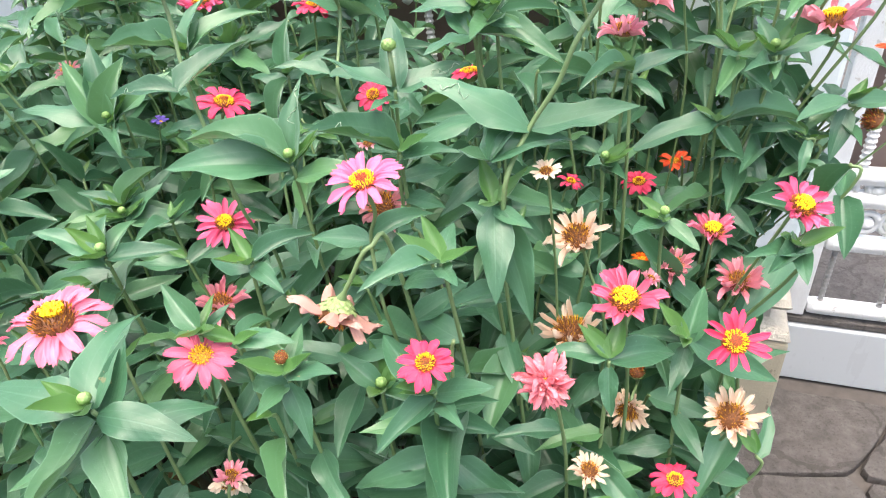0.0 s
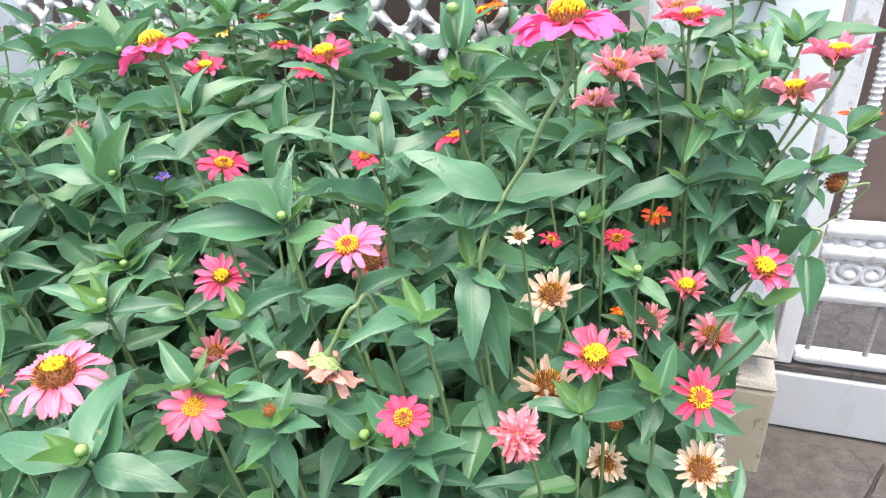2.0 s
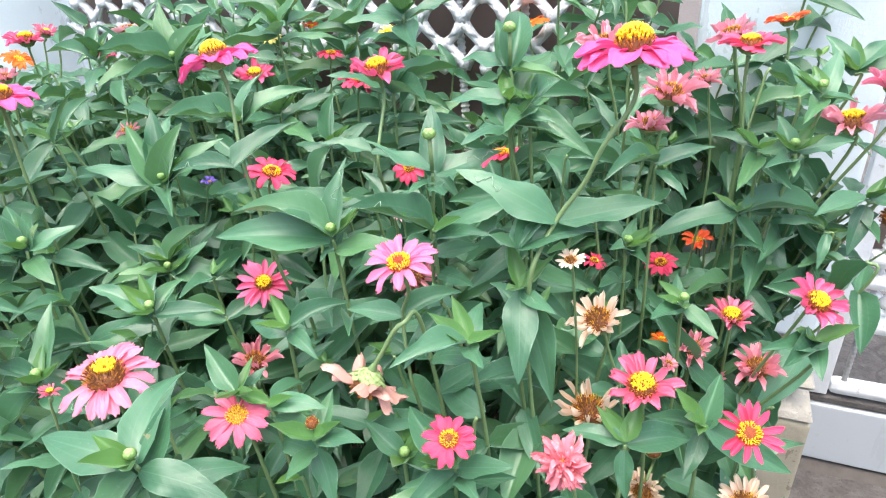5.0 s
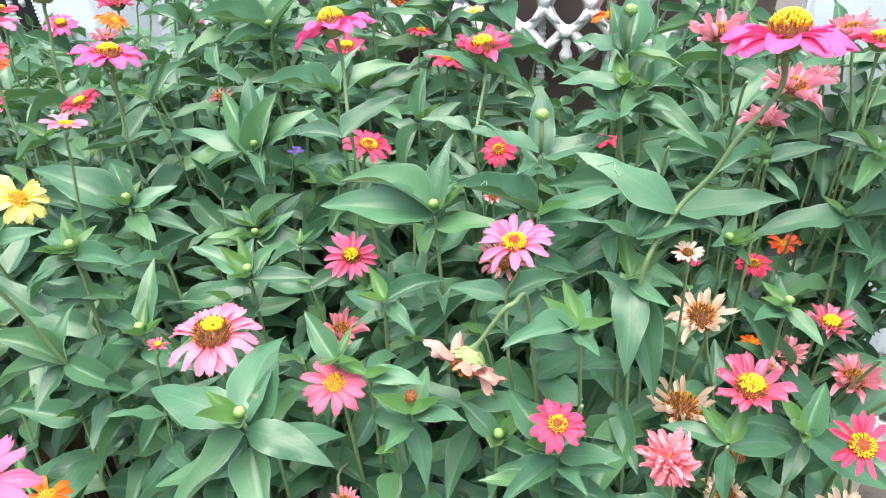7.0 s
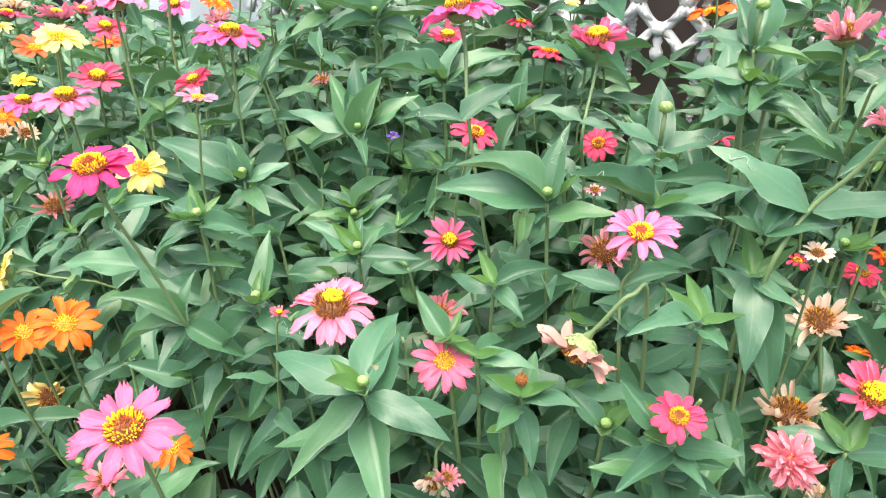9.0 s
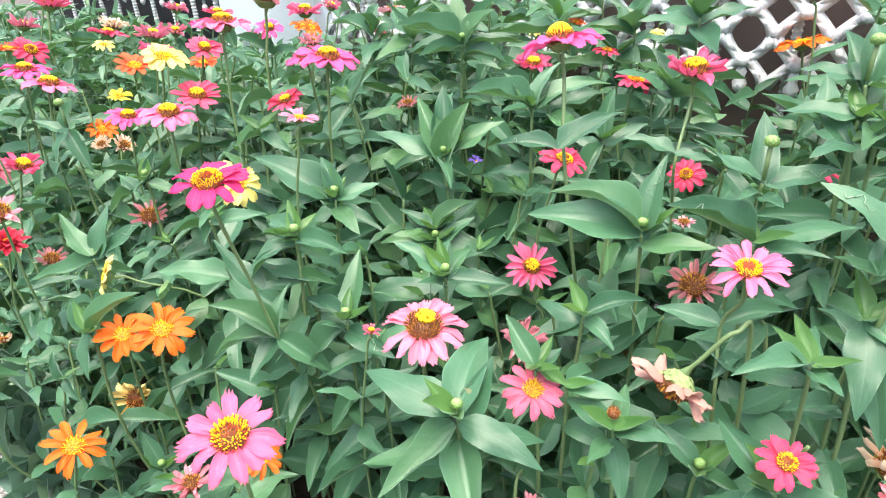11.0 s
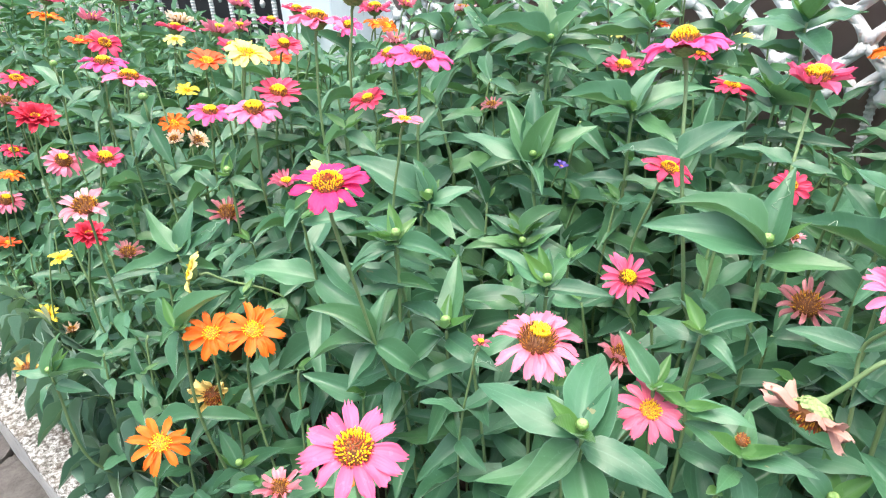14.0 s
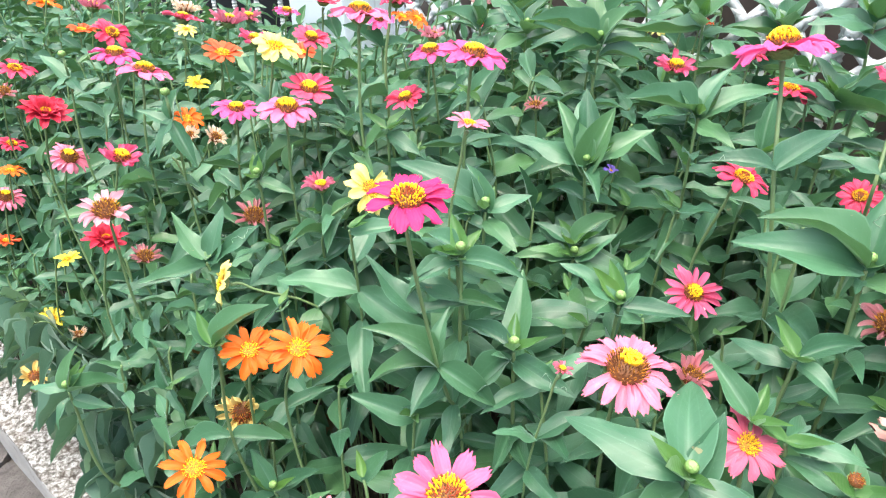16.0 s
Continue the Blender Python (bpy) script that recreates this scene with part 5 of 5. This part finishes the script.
zinnia("pink", (-1.941, 0.620, 1.100), (0.187, 0.212, 0.959), 0.111)
zinnia("salmon", (-0.410, 0.401, 0.854), (0.307, -0.129, 0.943), 0.068)
zinnia("orange", (-0.509, 0.107, 0.865), (0.576, 0.163, 0.801), 0.044)
zinnia("dry_hang", (-0.218, 0.338, 0.935), (-0.20, -0.56, -0.80), 0.084)
zinnia("rose_faded", (-0.469, 0.224, 0.954), (0.209, 0.106, 0.972), 0.021)
zinnia("white_pink", (-0.308, 0.605, 0.948), (-0.069, 0.061, 0.996), 0.032)
zinnia("spent", (-0.255, 0.297, 0.912), (0.192, -0.330, 0.924), 0.012)
zinnia("cream", (-0.332, 0.260, 0.767), (0.315, -0.869, -0.381), 0.051)
zinnia("yellow", (-0.698, 1.427, 0.991), (0.174, -0.155, 0.972), 0.070)
zinnia("scarlet", (0.109, 0.950, 1.110), (-0.195, 0.077, 0.978), 0.060)
zinnia("salmon", (-0.093, 0.750, 1.124), (-0.15, -0.20, 0.968), 0.086)
zinnia("hot", (-0.534, 0.850, 1.081), (0.156, 0.024, 0.987), 0.046)
zinnia("scarlet", (-0.665, 1.000, 1.090), (0.174, 0.028, 0.984), 0.042)
zinnia("rose_faded", (-1.098, 0.800, 1.120), (0.315, 0.162, 0.935), 0.052)
zinnia("orange", (-1.133, 0.750, 1.089), (0.322, 0.180, 0.929), 0.051)
zinnia("violet", (-0.626, 0.620, 0.956), (0.358, 0.084, 0.930), 0.026)
zinnia("hot", (0.068, 0.400, 0.715), (0.005, -0.023, 1.000), 0.048)
zinnia("cream", (-0.009, 0.360, 0.757), (0.085, -0.074, 0.994), 0.044)
zinnia("salmon", (-0.303, 0.240, 0.809), (0.209, 0.196, 0.958), 0.040)
zinnia("cream", (0.014, 0.500, 0.687), (0.167, 0.010, 0.986), 0.054)
zinnia("pink", (-0.608, 0.750, 1.073), (0.200, -0.150, 0.968), 0.066)
zinnia("salmon", (-0.931, 0.520, 1.183), (0.160, 0.050, 0.985), 0.100)
zinnia("salmon", (-0.912, 0.580, 1.109), (0.150, 0.050, 0.985), 0.050)
zinnia("scarlet", (-1.201, 0.560, 1.050), (0.350, -0.100, 0.930), 0.056)
zinnia("magenta_pink", (-1.484, 0.750, 1.064), (0.200, 0.100, 0.975), 0.066)
zinnia("rose_faded", (-1.922, 0.950, 1.041), (0.150, 0.150, 0.977), 0.085)
zinnia("yellow_small", (-1.631, 0.585, 0.919), (0.300, -0.050, 0.950), 0.062)
zinnia("hot", (-1.025, 0.850, 1.071), (0.100, 0.100, 0.990), 0.038)
zinnia("dusty", (-0.753, 0.620, 1.024), (0.100, -0.250, 0.960), 0.040)
zinnia("salmon", (0.044, 0.880, 1.107), (-0.250, -0.150, 0.957), 0.072)
# leafy shoots: the node and the reach of each of its leaves
shoot("bud", (-0.626, 0.542, 0.991), [(-0.094, -0.032, 0.032), (0.057, 0.066, 0.044), (0.042, -0.040, -0.023), (-0.031, 0.044, 0.085), (-0.056, 0.020, 0.072), (0.007, 0.052, 0.065), (-0.032, 0.013, 0.016)])
shoot("bud", (-0.600, 0.484, 0.892), [(0.073, 0.031, -0.016), (-0.068, -0.042, -0.003), (0.035, 0.042, 0.029), (-0.061, 0.011, 0.018)])
shoot("bud", (-0.348, 0.196, 0.941), [(-0.098, -0.006, 0.006), (-0.036, 0.098, 0.002), (0.076, 0.010, -0.026), (-0.030, -0.076, -0.048), (-0.050, 0.004, 0.004), (0.004, 0.046, 0.030), (-0.070, -0.052, -0.056), (0.056, -0.056, -0.066), (0.052, 0.060, -0.050)])
shoot("bud", (-0.479, 0.352, 0.946), [(-0.062, -0.013, 0.031), (0.062, 0.033, -0.005), (-0.004, 0.054, 0.009), (-0.023, 0.038, 0.021), (-0.006, -0.039, 0.009)])
shoot("bud", (-0.535, 0.252, 0.924), [(-0.067, -0.000, 0.004), (-0.032, 0.058, 0.050), (-0.027, -0.054, -0.051), (0.071, -0.006, -0.014), (-0.006, -0.027, 0.009)])
shoot("bud", (-0.301, 0.441, 1.013), [(-0.089, -0.028, 0.033), (-0.101, -0.049, 0.014), (-0.002, 0.048, 0.066), (-0.000, -0.027, -0.013), (0.069, 0.007, 0.002), (-0.004, 0.060, 0.007)])
shoot("stalk", (-0.216, 0.509, 1.062), [(-0.065, -0.011, 0.037), (0.059, 0.044, 0.012), (-0.023, 0.060, 0.049), (-0.009, -0.041, -0.005), (0.027, -0.037, -0.005)])
shoot("leafy", (-0.206, 0.478, 1.012), [(-0.078, -0.022, 0.032), (0.077, 0.059, 0.017), (0.064, -0.008, 0.010), (-0.014, -0.070, -0.008)])
shoot("leafy", (-0.105, 0.431, 0.994), [(0.015, -0.065, -0.052), (0.038, -0.025, -0.002), (0.040, -0.044, -0.091)])
shoot("bud", (-0.647, 0.356, 0.996), [(-0.061, -0.048, -0.016), (0.031, 0.045, 0.011), (-0.104, -0.030, 0.042), (0.057, -0.020, -0.023), (-0.048, 0.027, 0.034)])
shoot("bud", (-0.601, 0.255, 1.002), [(-0.056, 0.007, -0.002), (0.064, 0.012, -0.005), (-0.033, -0.041, -0.030)])
shoot("stalk", (-0.165, 0.612, 1.138), [(-0.062, 0.019, 0.002), (0.060, -0.010, -0.007), (-0.009, 0.068, 0.041), (-0.032, 0.057, 0.037)])
shoot("leafy", (-0.161, 0.592, 1.109), [(-0.067, -0.001, -0.002), (0.023, 0.086, 0.028), (0.050, -0.009, -0.016)])
shoot("leafy", (-0.159, 0.579, 1.089), [(0.083, 0.022, -0.036), (-0.024, -0.072, 0.008), (-0.041, 0.035, 0.018)])
shoot("leafy", (-0.461, 0.699, 0.997), [(-0.008, 0.042, 0.063), (-0.000, -0.055, -0.075), (0.045, 0.043, 0.022), (-0.060, -0.001, -0.002)])
shoot("bud", (0.031, 0.578, 0.899), [(0.038, -0.030, -0.014), (-0.029, -0.048, 0.012), (-0.011, 0.050, 0.009)])
shoot("bud", (-0.037, 0.636, 0.927), [(0.003, 0.048, 0.016), (0.036, 0.040, -0.000), (-0.014, -0.043, 0.020), (0.027, -0.033, -0.000)])
shoot("leafy", (-0.323, 0.372, 0.945), [(0.044, 0.048, 0.009), (0.041, -0.017, -0.016), (-0.058, 0.009, -0.009)])
shoot("leafy", (-0.130, 0.363, 0.981), [(-0.043, -0.057, 0.013), (0.026, -0.037, 0.011), (-0.007, 0.056, 0.003)])
shoot("leafy", (-0.306, 0.304, 0.914), [(0.057, 0.008, 0.005), (0.008, 0.044, -0.012)])
shoot("leafy", (-0.333, 0.297, 0.926), [(-0.047, 0.022, 0.029), (0.008, 0.036, 0.004)])
shoot("leafy", (-0.123, 0.303, 0.902), [(-0.057, 0.033, 0.018), (0.049, -0.004, 0.022), (-0.027, -0.059, -0.009), (0.032, -0.029, -0.003)])
shoot("leafy", (-0.252, 0.291, 0.903), [(-0.055, 0.012, -0.004), (0.054, -0.005, 0.019), (-0.011, 0.052, 0.007), (0.027, -0.028, -0.059), (-0.003, -0.042, -0.008)])
shoot("bud", (-0.184, 0.325, 0.861), [(-0.048, 0.014, 0.023), (0.046, -0.012, 0.001), (-0.024, 0.043, 0.013), (0.012, 0.033, -0.018)])
shoot("bud", (-0.614, 0.264, 0.991), [(-0.050, 0.003, 0.006), (0.057, -0.000, -0.006), (-0.025, -0.049, -0.034), (-0.006, 0.047, 0.001)])
shoot("leafy", (-0.953, 0.179, 0.900), [(-0.052, -0.003, 0.056), (0.034, 0.061, 0.040), (-0.060, -0.069, -0.021), (-0.007, 0.040, 0.059), (0.049, 0.028, -0.020)])
shoot("bud", (-0.993, 0.299, 0.960), [(-0.021, -0.037, -0.024), (0.045, 0.025, -0.019), (-0.021, 0.033, 0.033)])
shoot("stalk", (-1.157, 0.278, 1.018), [(0.002, -0.038, -0.052), (0.052, -0.004, -0.064), (-0.032, 0.040, 0.034), (-0.043, -0.029, 0.013)])
shoot("stalk", (-1.520, 0.286, 1.020), [(-0.001, -0.040, -0.020), (0.055, -0.005, -0.019), (-0.054, -0.020, 0.036)])
shoot("bud", (-1.067, 0.008, 0.739), [(-0.041, -0.032, 0.006), (0.055, 0.054, 0.007), (-0.011, 0.030, 0.052), (0.006, -0.030, -0.046), (0.050, 0.029, -0.021)])
shoot("bud", (-0.793, 0.117, 0.652), [(-0.039, 0.001, 0.046), (0.033, 0.047, 0.022), (-0.020, -0.038, -0.026), (0.042, -0.005, -0.017)])
shoot("leafy", (-0.833, 0.107, 0.870), [(0.015, -0.027, -0.052), (-0.059, 0.008, 0.019), (0.031, 0.057, 0.038)])
shoot("leafy", (-0.842, 0.404, 1.032), [(-0.086, -0.002, 0.006), (0.057, 0.005, -0.023), (0.015, -0.053, -0.004)])
shoot("bud", (-0.699, 0.692, 1.109), [(-0.084, -0.050, 0.033), (0.070, 0.061, -0.001), (-0.033, 0.032, 0.080), (-0.033, -0.065, -0.007), (0.023, 0.054, 0.043), (0.061, 0.032, -0.029)])
shoot("leafy", (-0.608, 0.493, 0.903), [(-0.054, -0.009, 0.021), (0.031, 0.052, 0.031), (0.079, 0.040, -0.038), (-0.033, -0.051, 0.007)])
shoot("leafy", (-0.511, 0.585, 1.068), [(-0.072, -0.046, 0.023), (0.069, 0.078, 0.021), (0.013, 0.050, 0.049), (-0.040, -0.005, 0.039)])
shoot("bud", (0.137, 0.745, 1.080), [(-0.037, 0.033, 0.029), (0.032, -0.028, 0.002), (-0.017, -0.052, -0.014), (0.016, 0.057, 0.034)])
shoot("bud", (0.121, 0.731, 1.019), [(0.063, 0.031, 0.008), (-0.019, 0.036, 0.028), (0.001, -0.038, -0.013), (-0.029, -0.048, -0.000)])
shoot("leafy", (0.086, 0.720, 1.023), [(-0.050, 0.015, 0.010), (0.045, 0.065, -0.010), (-0.018, -0.058, -0.023), (0.038, -0.026, -0.032)])
shoot("leafy", (-0.017, 0.660, 1.024), [(-0.046, -0.058, -0.000), (0.060, 0.040, 0.009), (0.037, -0.034, -0.023)])
shoot("leafy", (0.075, 0.714, 0.947), [(-0.093, -0.050, -0.019), (0.096, 0.032, -0.010), (0.035, -0.026, -0.037)])
shoot("leafy", (0.214, 0.775, 0.949), [(-0.059, -0.052, -0.001), (0.067, 0.037, -0.010), (-0.013, -0.042, -0.055)])
shoot("leafy", (0.181, 0.847, 1.077), [(0.037, 0.049, 0.027), (0.107, 0.045, 0.003), (-0.033, 0.035, 0.032)])
shoot("leafy", (0.249, 0.809, 0.979), [(0.043, 0.055, 0.012), (-0.054, -0.003, 0.028), (0.057, 0.038, -0.013)])
shoot("leafy", (-0.140, 0.600, 1.107), [(-0.033, 0.050, 0.021), (0.015, 0.061, 0.005), (0.069, -0.024, -0.044), (-0.008, -0.069, -0.005)])
shoot("leafy", (0.153, 0.549, 0.901), [(0.002, -0.050, -0.005), (-0.031, -0.054, 0.007), (-0.049, -0.043, 0.015)])
shoot("leafy", (0.063, 0.467, 0.842), [(0.087, 0.006, -0.044), (-0.055, 0.012, -0.017), (-0.011, -0.044, -0.034), (0.012, 0.051, 0.024)])
shoot("leafy", (-0.001, 0.397, 0.871), [(-0.057, -0.002, -0.001), (0.055, 0.045, -0.026), (0.007, -0.027, -0.045)])
shoot("leafy", (0.046, 0.608, 0.793), [(0.076, -0.009, -0.059), (-0.054, -0.003, 0.028), (-0.051, 0.021, 0.062)])


def tall_shoot(kind, node, seed, reach=0.10):
    """A leafy shoot standing up at the back of the bed: three opposite pairs, each turned a quarter from the last."""
    r = random.Random(seed)
    turn, tips = r.uniform(0, 3.1), []
    for k, (grown, lift) in enumerate(((0.75, 0.75), (1.0, 0.35), (1.05, 0.05))):
        for half in (0, math.pi):
            a, up = turn + k * math.pi / 2 + half + r.uniform(-0.2, 0.2), lift + r.uniform(-0.2, 0.2)
            length = reach * grown * r.uniform(0.85, 1.1)
            tips.append((math.cos(a) * math.cos(up) * length, math.sin(a) * math.cos(up) * length, math.sin(up) * length - 0.012 * k))
    shoot(kind, node, tips)


for k, node in enumerate(((-0.604, 0.82, 1.131), (-0.399, 0.85, 1.144), (-0.406, 0.80, 1.056), (-0.511, 0.90, 1.115),
                          (-0.577, 0.75, 1.019), (-0.655, 0.85, 1.014), (-0.990, 0.80, 1.081), (-0.842, 0.85, 1.059), (-0.754, 0.78, 1.105),
                          (-0.678, 0.95, 1.126), (-1.021, 0.95, 1.091), (-0.212, 0.80, 1.042), (-0.537, 0.90, 1.067), (-0.890, 0.80, 1.090))):
    tall_shoot(("leafy", "bud")[k % 3 == 1], node, 700 + k)
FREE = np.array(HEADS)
for i, job in enumerate(PENDING):
    grow_zinnia(i, *job)
for i, job in enumerate(SHOOTS):
    grow_shoot(i, *job)


def filler(x, y, near, top=None, size=None):
    """A leafy zinnia between the flowering ones: a thing of its own near the front, else only its leaves and stem for the mass."""
    slender = size is not None
    top = top or canopy(x, y) + 0.03 - 0.20 * rng.random() ** 1.3
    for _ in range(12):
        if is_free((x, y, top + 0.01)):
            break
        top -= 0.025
    if top < SOIL_Z + 0.15 or (x > 0.15 and top < 0.84):
        return None
    foot = Vector((min(0.095, x), max(0.14, y), SOIL_Z - 0.02))
    head = Vector((x, y, top))
    lean = Vector((rng.uniform(-0.35, 0.35), rng.uniform(-0.35, 0.35), 1)).normalized()
    curve = stem_curve(foot, head, lean)
    low = head.z - (0.55 if y < 0.12 or x > 0.0 or (x < -0.8 and y < 0.3) else 0.40)
    poses = leaf_pairs(curve, 0.004, max(SOIL_Z + 0.04, low), size or (0.066 if x < -0.80 and y < 0.22 else 0.080 if y < 0.16 else 0.098), rng.uniform(0, 3), spacing=0.036 if slender else 0.046, max_pairs=11 if slender else 9 if x < -0.78 and y < 0.34 else 7, young=0.72)
    if not near:
        return poses, curve
    plant = tagged(new("zinnia_plant"), "slender leafy zinnia stem before the white pillar" if slender else "leafy green zinnia crowded between the others", "plant", "leafy zinnias in the bed")
    plant.location = foot
    add_stem(plant, curve, foot, 0.0021, 0.0016)
    add_leaves(plant, poses, foot)
    for k in range(2):
        a = rng.uniform(0, 6.28)
        tip = head - foot + Vector((math.cos(a) * 0.022, math.sin(a) * 0.022, rng.uniform(0.008, 0.02)))
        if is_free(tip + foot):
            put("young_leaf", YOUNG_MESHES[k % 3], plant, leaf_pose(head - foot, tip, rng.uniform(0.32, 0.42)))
    return None


STEP = 0.080
mass_poses, mass_stems = [], []
for j in range(16):
    for i in range(45):
        x = 0.19 - STEP * (i + 0.5 * (j % 2)) + rng.uniform(-0.026, 0.026)
        y = 0.03 + STEP * j + rng.uniform(-0.026, 0.026)
        if x < -3.32 or y > 1.24 or (x < -0.8 and y < 0.07):
            continue
        if -0.8 < x and y < 0.34 and rng.random() < (0.74 if y < 0.17 and x > -0.6 else 0.36):
            continue
        if x > -0.06 and y > 0.40 and rng.random() < 0.22:
            continue
        near = y < 0.66 and x > -0.98
        grown = filler(x, y, near)
        if grown:
            mass_poses += grown[0]
            mass_stems.append(tube_data(grown[1], [0.0018] * len(grown[1]), 5))
for k in range(26):
    filler(rng.uniform(-0.10, 0.23), 0.66 + 0.42 * ((k * 0.618) % 1.0), True, rng.uniform(0.80, 1.10), rng.uniform(0.060, 0.078))


def leaf_mass(poses, stems):
    """The leaves and stems of the back and the far end of the bed, which nobody could count."""
    base = [np.array(g[0]) for g in LEAF_GRIDS]
    verts, faces, uvs, n = [], [], [], 0
    for m, i in poses:
        mat = np.array(m)
        verts.append(base[i] @ mat[:3, :3].T + mat[:3, 3])
        faces += [tuple(j + n for j in f) for f in LEAF_GRIDS[i][1]]
        uvs += LEAF_GRIDS[i][2]
        n += len(base[i])
    slots = [0] * len(faces)
    for v, f in stems:
        verts.append(np.array([tuple(q) for q in v]))
        faces += [tuple(j + n for j in g) for g in f]
        slots += [1] * len(f)
        uvs += [(0.5, 0.3)] * len(v)
        n += len(v)
    return mesh_from("zinnia_foliage", np.concatenate(verts).tolist(), faces, [LEAF_JOINED, STEM], uvs, slots)


tagged(put("zinnia_foliage", leaf_mass(mass_poses, mass_stems)), "dense green zinnia leaves filling the back of the bed", "foliage", kind="stuff")



def drooping_clump(x, y, z, seed):
    """A stem lolling over the wall, hung with narrow dusty leaves."""
    r = random.Random(seed)
    foot = Vector((x + r.uniform(-0.03, 0.05), 0.15, SOIL_Z - 0.02))
    plant = tagged(new("zinnia_plant"), "drooping zinnia stem with narrow dusty bluish leaves over the wall", "plant", "leafy zinnias in the bed")
    plant.location = foot
    top = Vector((x, y, z))
    curve = smooth_path([foot, foot.lerp(top, 0.3) + Vector((0, 0.01, 0.35 * (z - foot.z))), foot.lerp(top, 0.75) + Vector((0, 0.01, 0.2 * (z - foot.z))), top], 7)
    add_stem(plant, curve, foot, 0.0024, 0.0014)
    s, k = 0.0, 0
    while k < 9:
        p, up = along(curve, s)
        if p.z < SOIL_Z + 0.08:
            break
        for half in (0, 1, 2):
            a = k * 1.1 + half * 2.1 + r.uniform(-0.5, 0.5)
            d = Vector((math.cos(a), math.sin(a) * 0.8 - 0.35, r.uniform(-1.3, -0.1))).normalized() * r.uniform(0.055, 0.095)
            put("leaf", NARROW_MESHES[r.randrange(4)], plant, leaf_pose(p - foot, p - foot + d, r.uniform(0.20, 0.30), r.uniform(-0.5, 0.5)))
        s += 0.026
        k += 1


NARROW_MESHES = [mesh_from("leaf", v, f, NARROW, uv) for v, f, uv in (leaf_grid(270 + i, 0.10, 0.45, 0.12) for i in range(4))]
for k in range(24):
    x = -1.72 + 0.68 * ((k * 0.618) % 1.0)
    drooping_clump(x, 0.035 + 0.075 * ((k * 0.377) % 1.0), 0.40 + 0.20 * ((k * 0.271) % 1.0) + 0.10 * (x + 1.72), 400 + k)

# ---------------------------------------------------------------- paving stones
def paving(x0, x1, y0, y1, cell, z, seed):
    """Irregular flagstones with recessed joints, each a piece of the ground."""
    r = random.Random(seed)
    nx, ny = round((x1 - x0) / cell), round((y1 - y0) / cell)
    pt = {(i, j): Vector((x0 + cell * (i + (r.uniform(-0.30, 0.30) if 0 < i < nx else 0)), y0 + cell * (j + (r.uniform(-0.30, 0.30) if 0 < j < ny else 0)), 0)) for i in range(nx + 1) for j in range(ny + 1)}
    for i in range(nx):
        for j in range(ny):
            q = [pt[i, j], pt[i + 1, j], pt[i + 1, j + 1], pt[i, j + 1]]
            mid = sum(q, Vector()) / 4
            ring = []
            for k in range(4):
                a, b = q[k], q[(k + 1) % 4]
                for t in (0.06, 0.28, 0.5, 0.72, 0.94):
                    p = a.lerp(b, t)
                    p += (mid - p).normalized() * (0.0015 + (0.005 if t in (0.06, 0.94) else 0)) + Vector((r.uniform(-0.004, 0.004), r.uniform(-0.004, 0.004), 0))
                    ring.append(p - mid)
            n = len(ring)
            verts = [(p.x, p.y, -0.03) for p in ring] + [(p.x * 0.995, p.y * 0.995, -0.004) for p in ring] + [(p.x * 0.985, p.y * 0.985, 0.001) for p in ring] + [(0, 0, 0.002)]
            faces = [(k, (k + 1) % n, n + (k + 1) % n, n + k) for k in range(n)] + [(n + k, n + (k + 1) % n, 2 * n + (k + 1) % n, 2 * n + k) for k in range(n)]
            faces += [(2 * n + k, 2 * n + (k + 1) % n, 3 * n) for k in range(n)]
            put("paving_stone", mesh_from("paving_stone", verts, faces, STONE, smooth=False), ground, Matrix.Translation(mid + Vector((0, 0, z + r.uniform(-0.003, 0.003)))))


paving(0.23, 2.40, -2.17, 1.284, 0.31, 0.0, 5)
paving(-3.72, 0.227, -2.17, -0.012, 0.31, 0.0, 6)
paving(0.20, 2.4, 1.71, 3.5, 0.36, 0.0, 8)
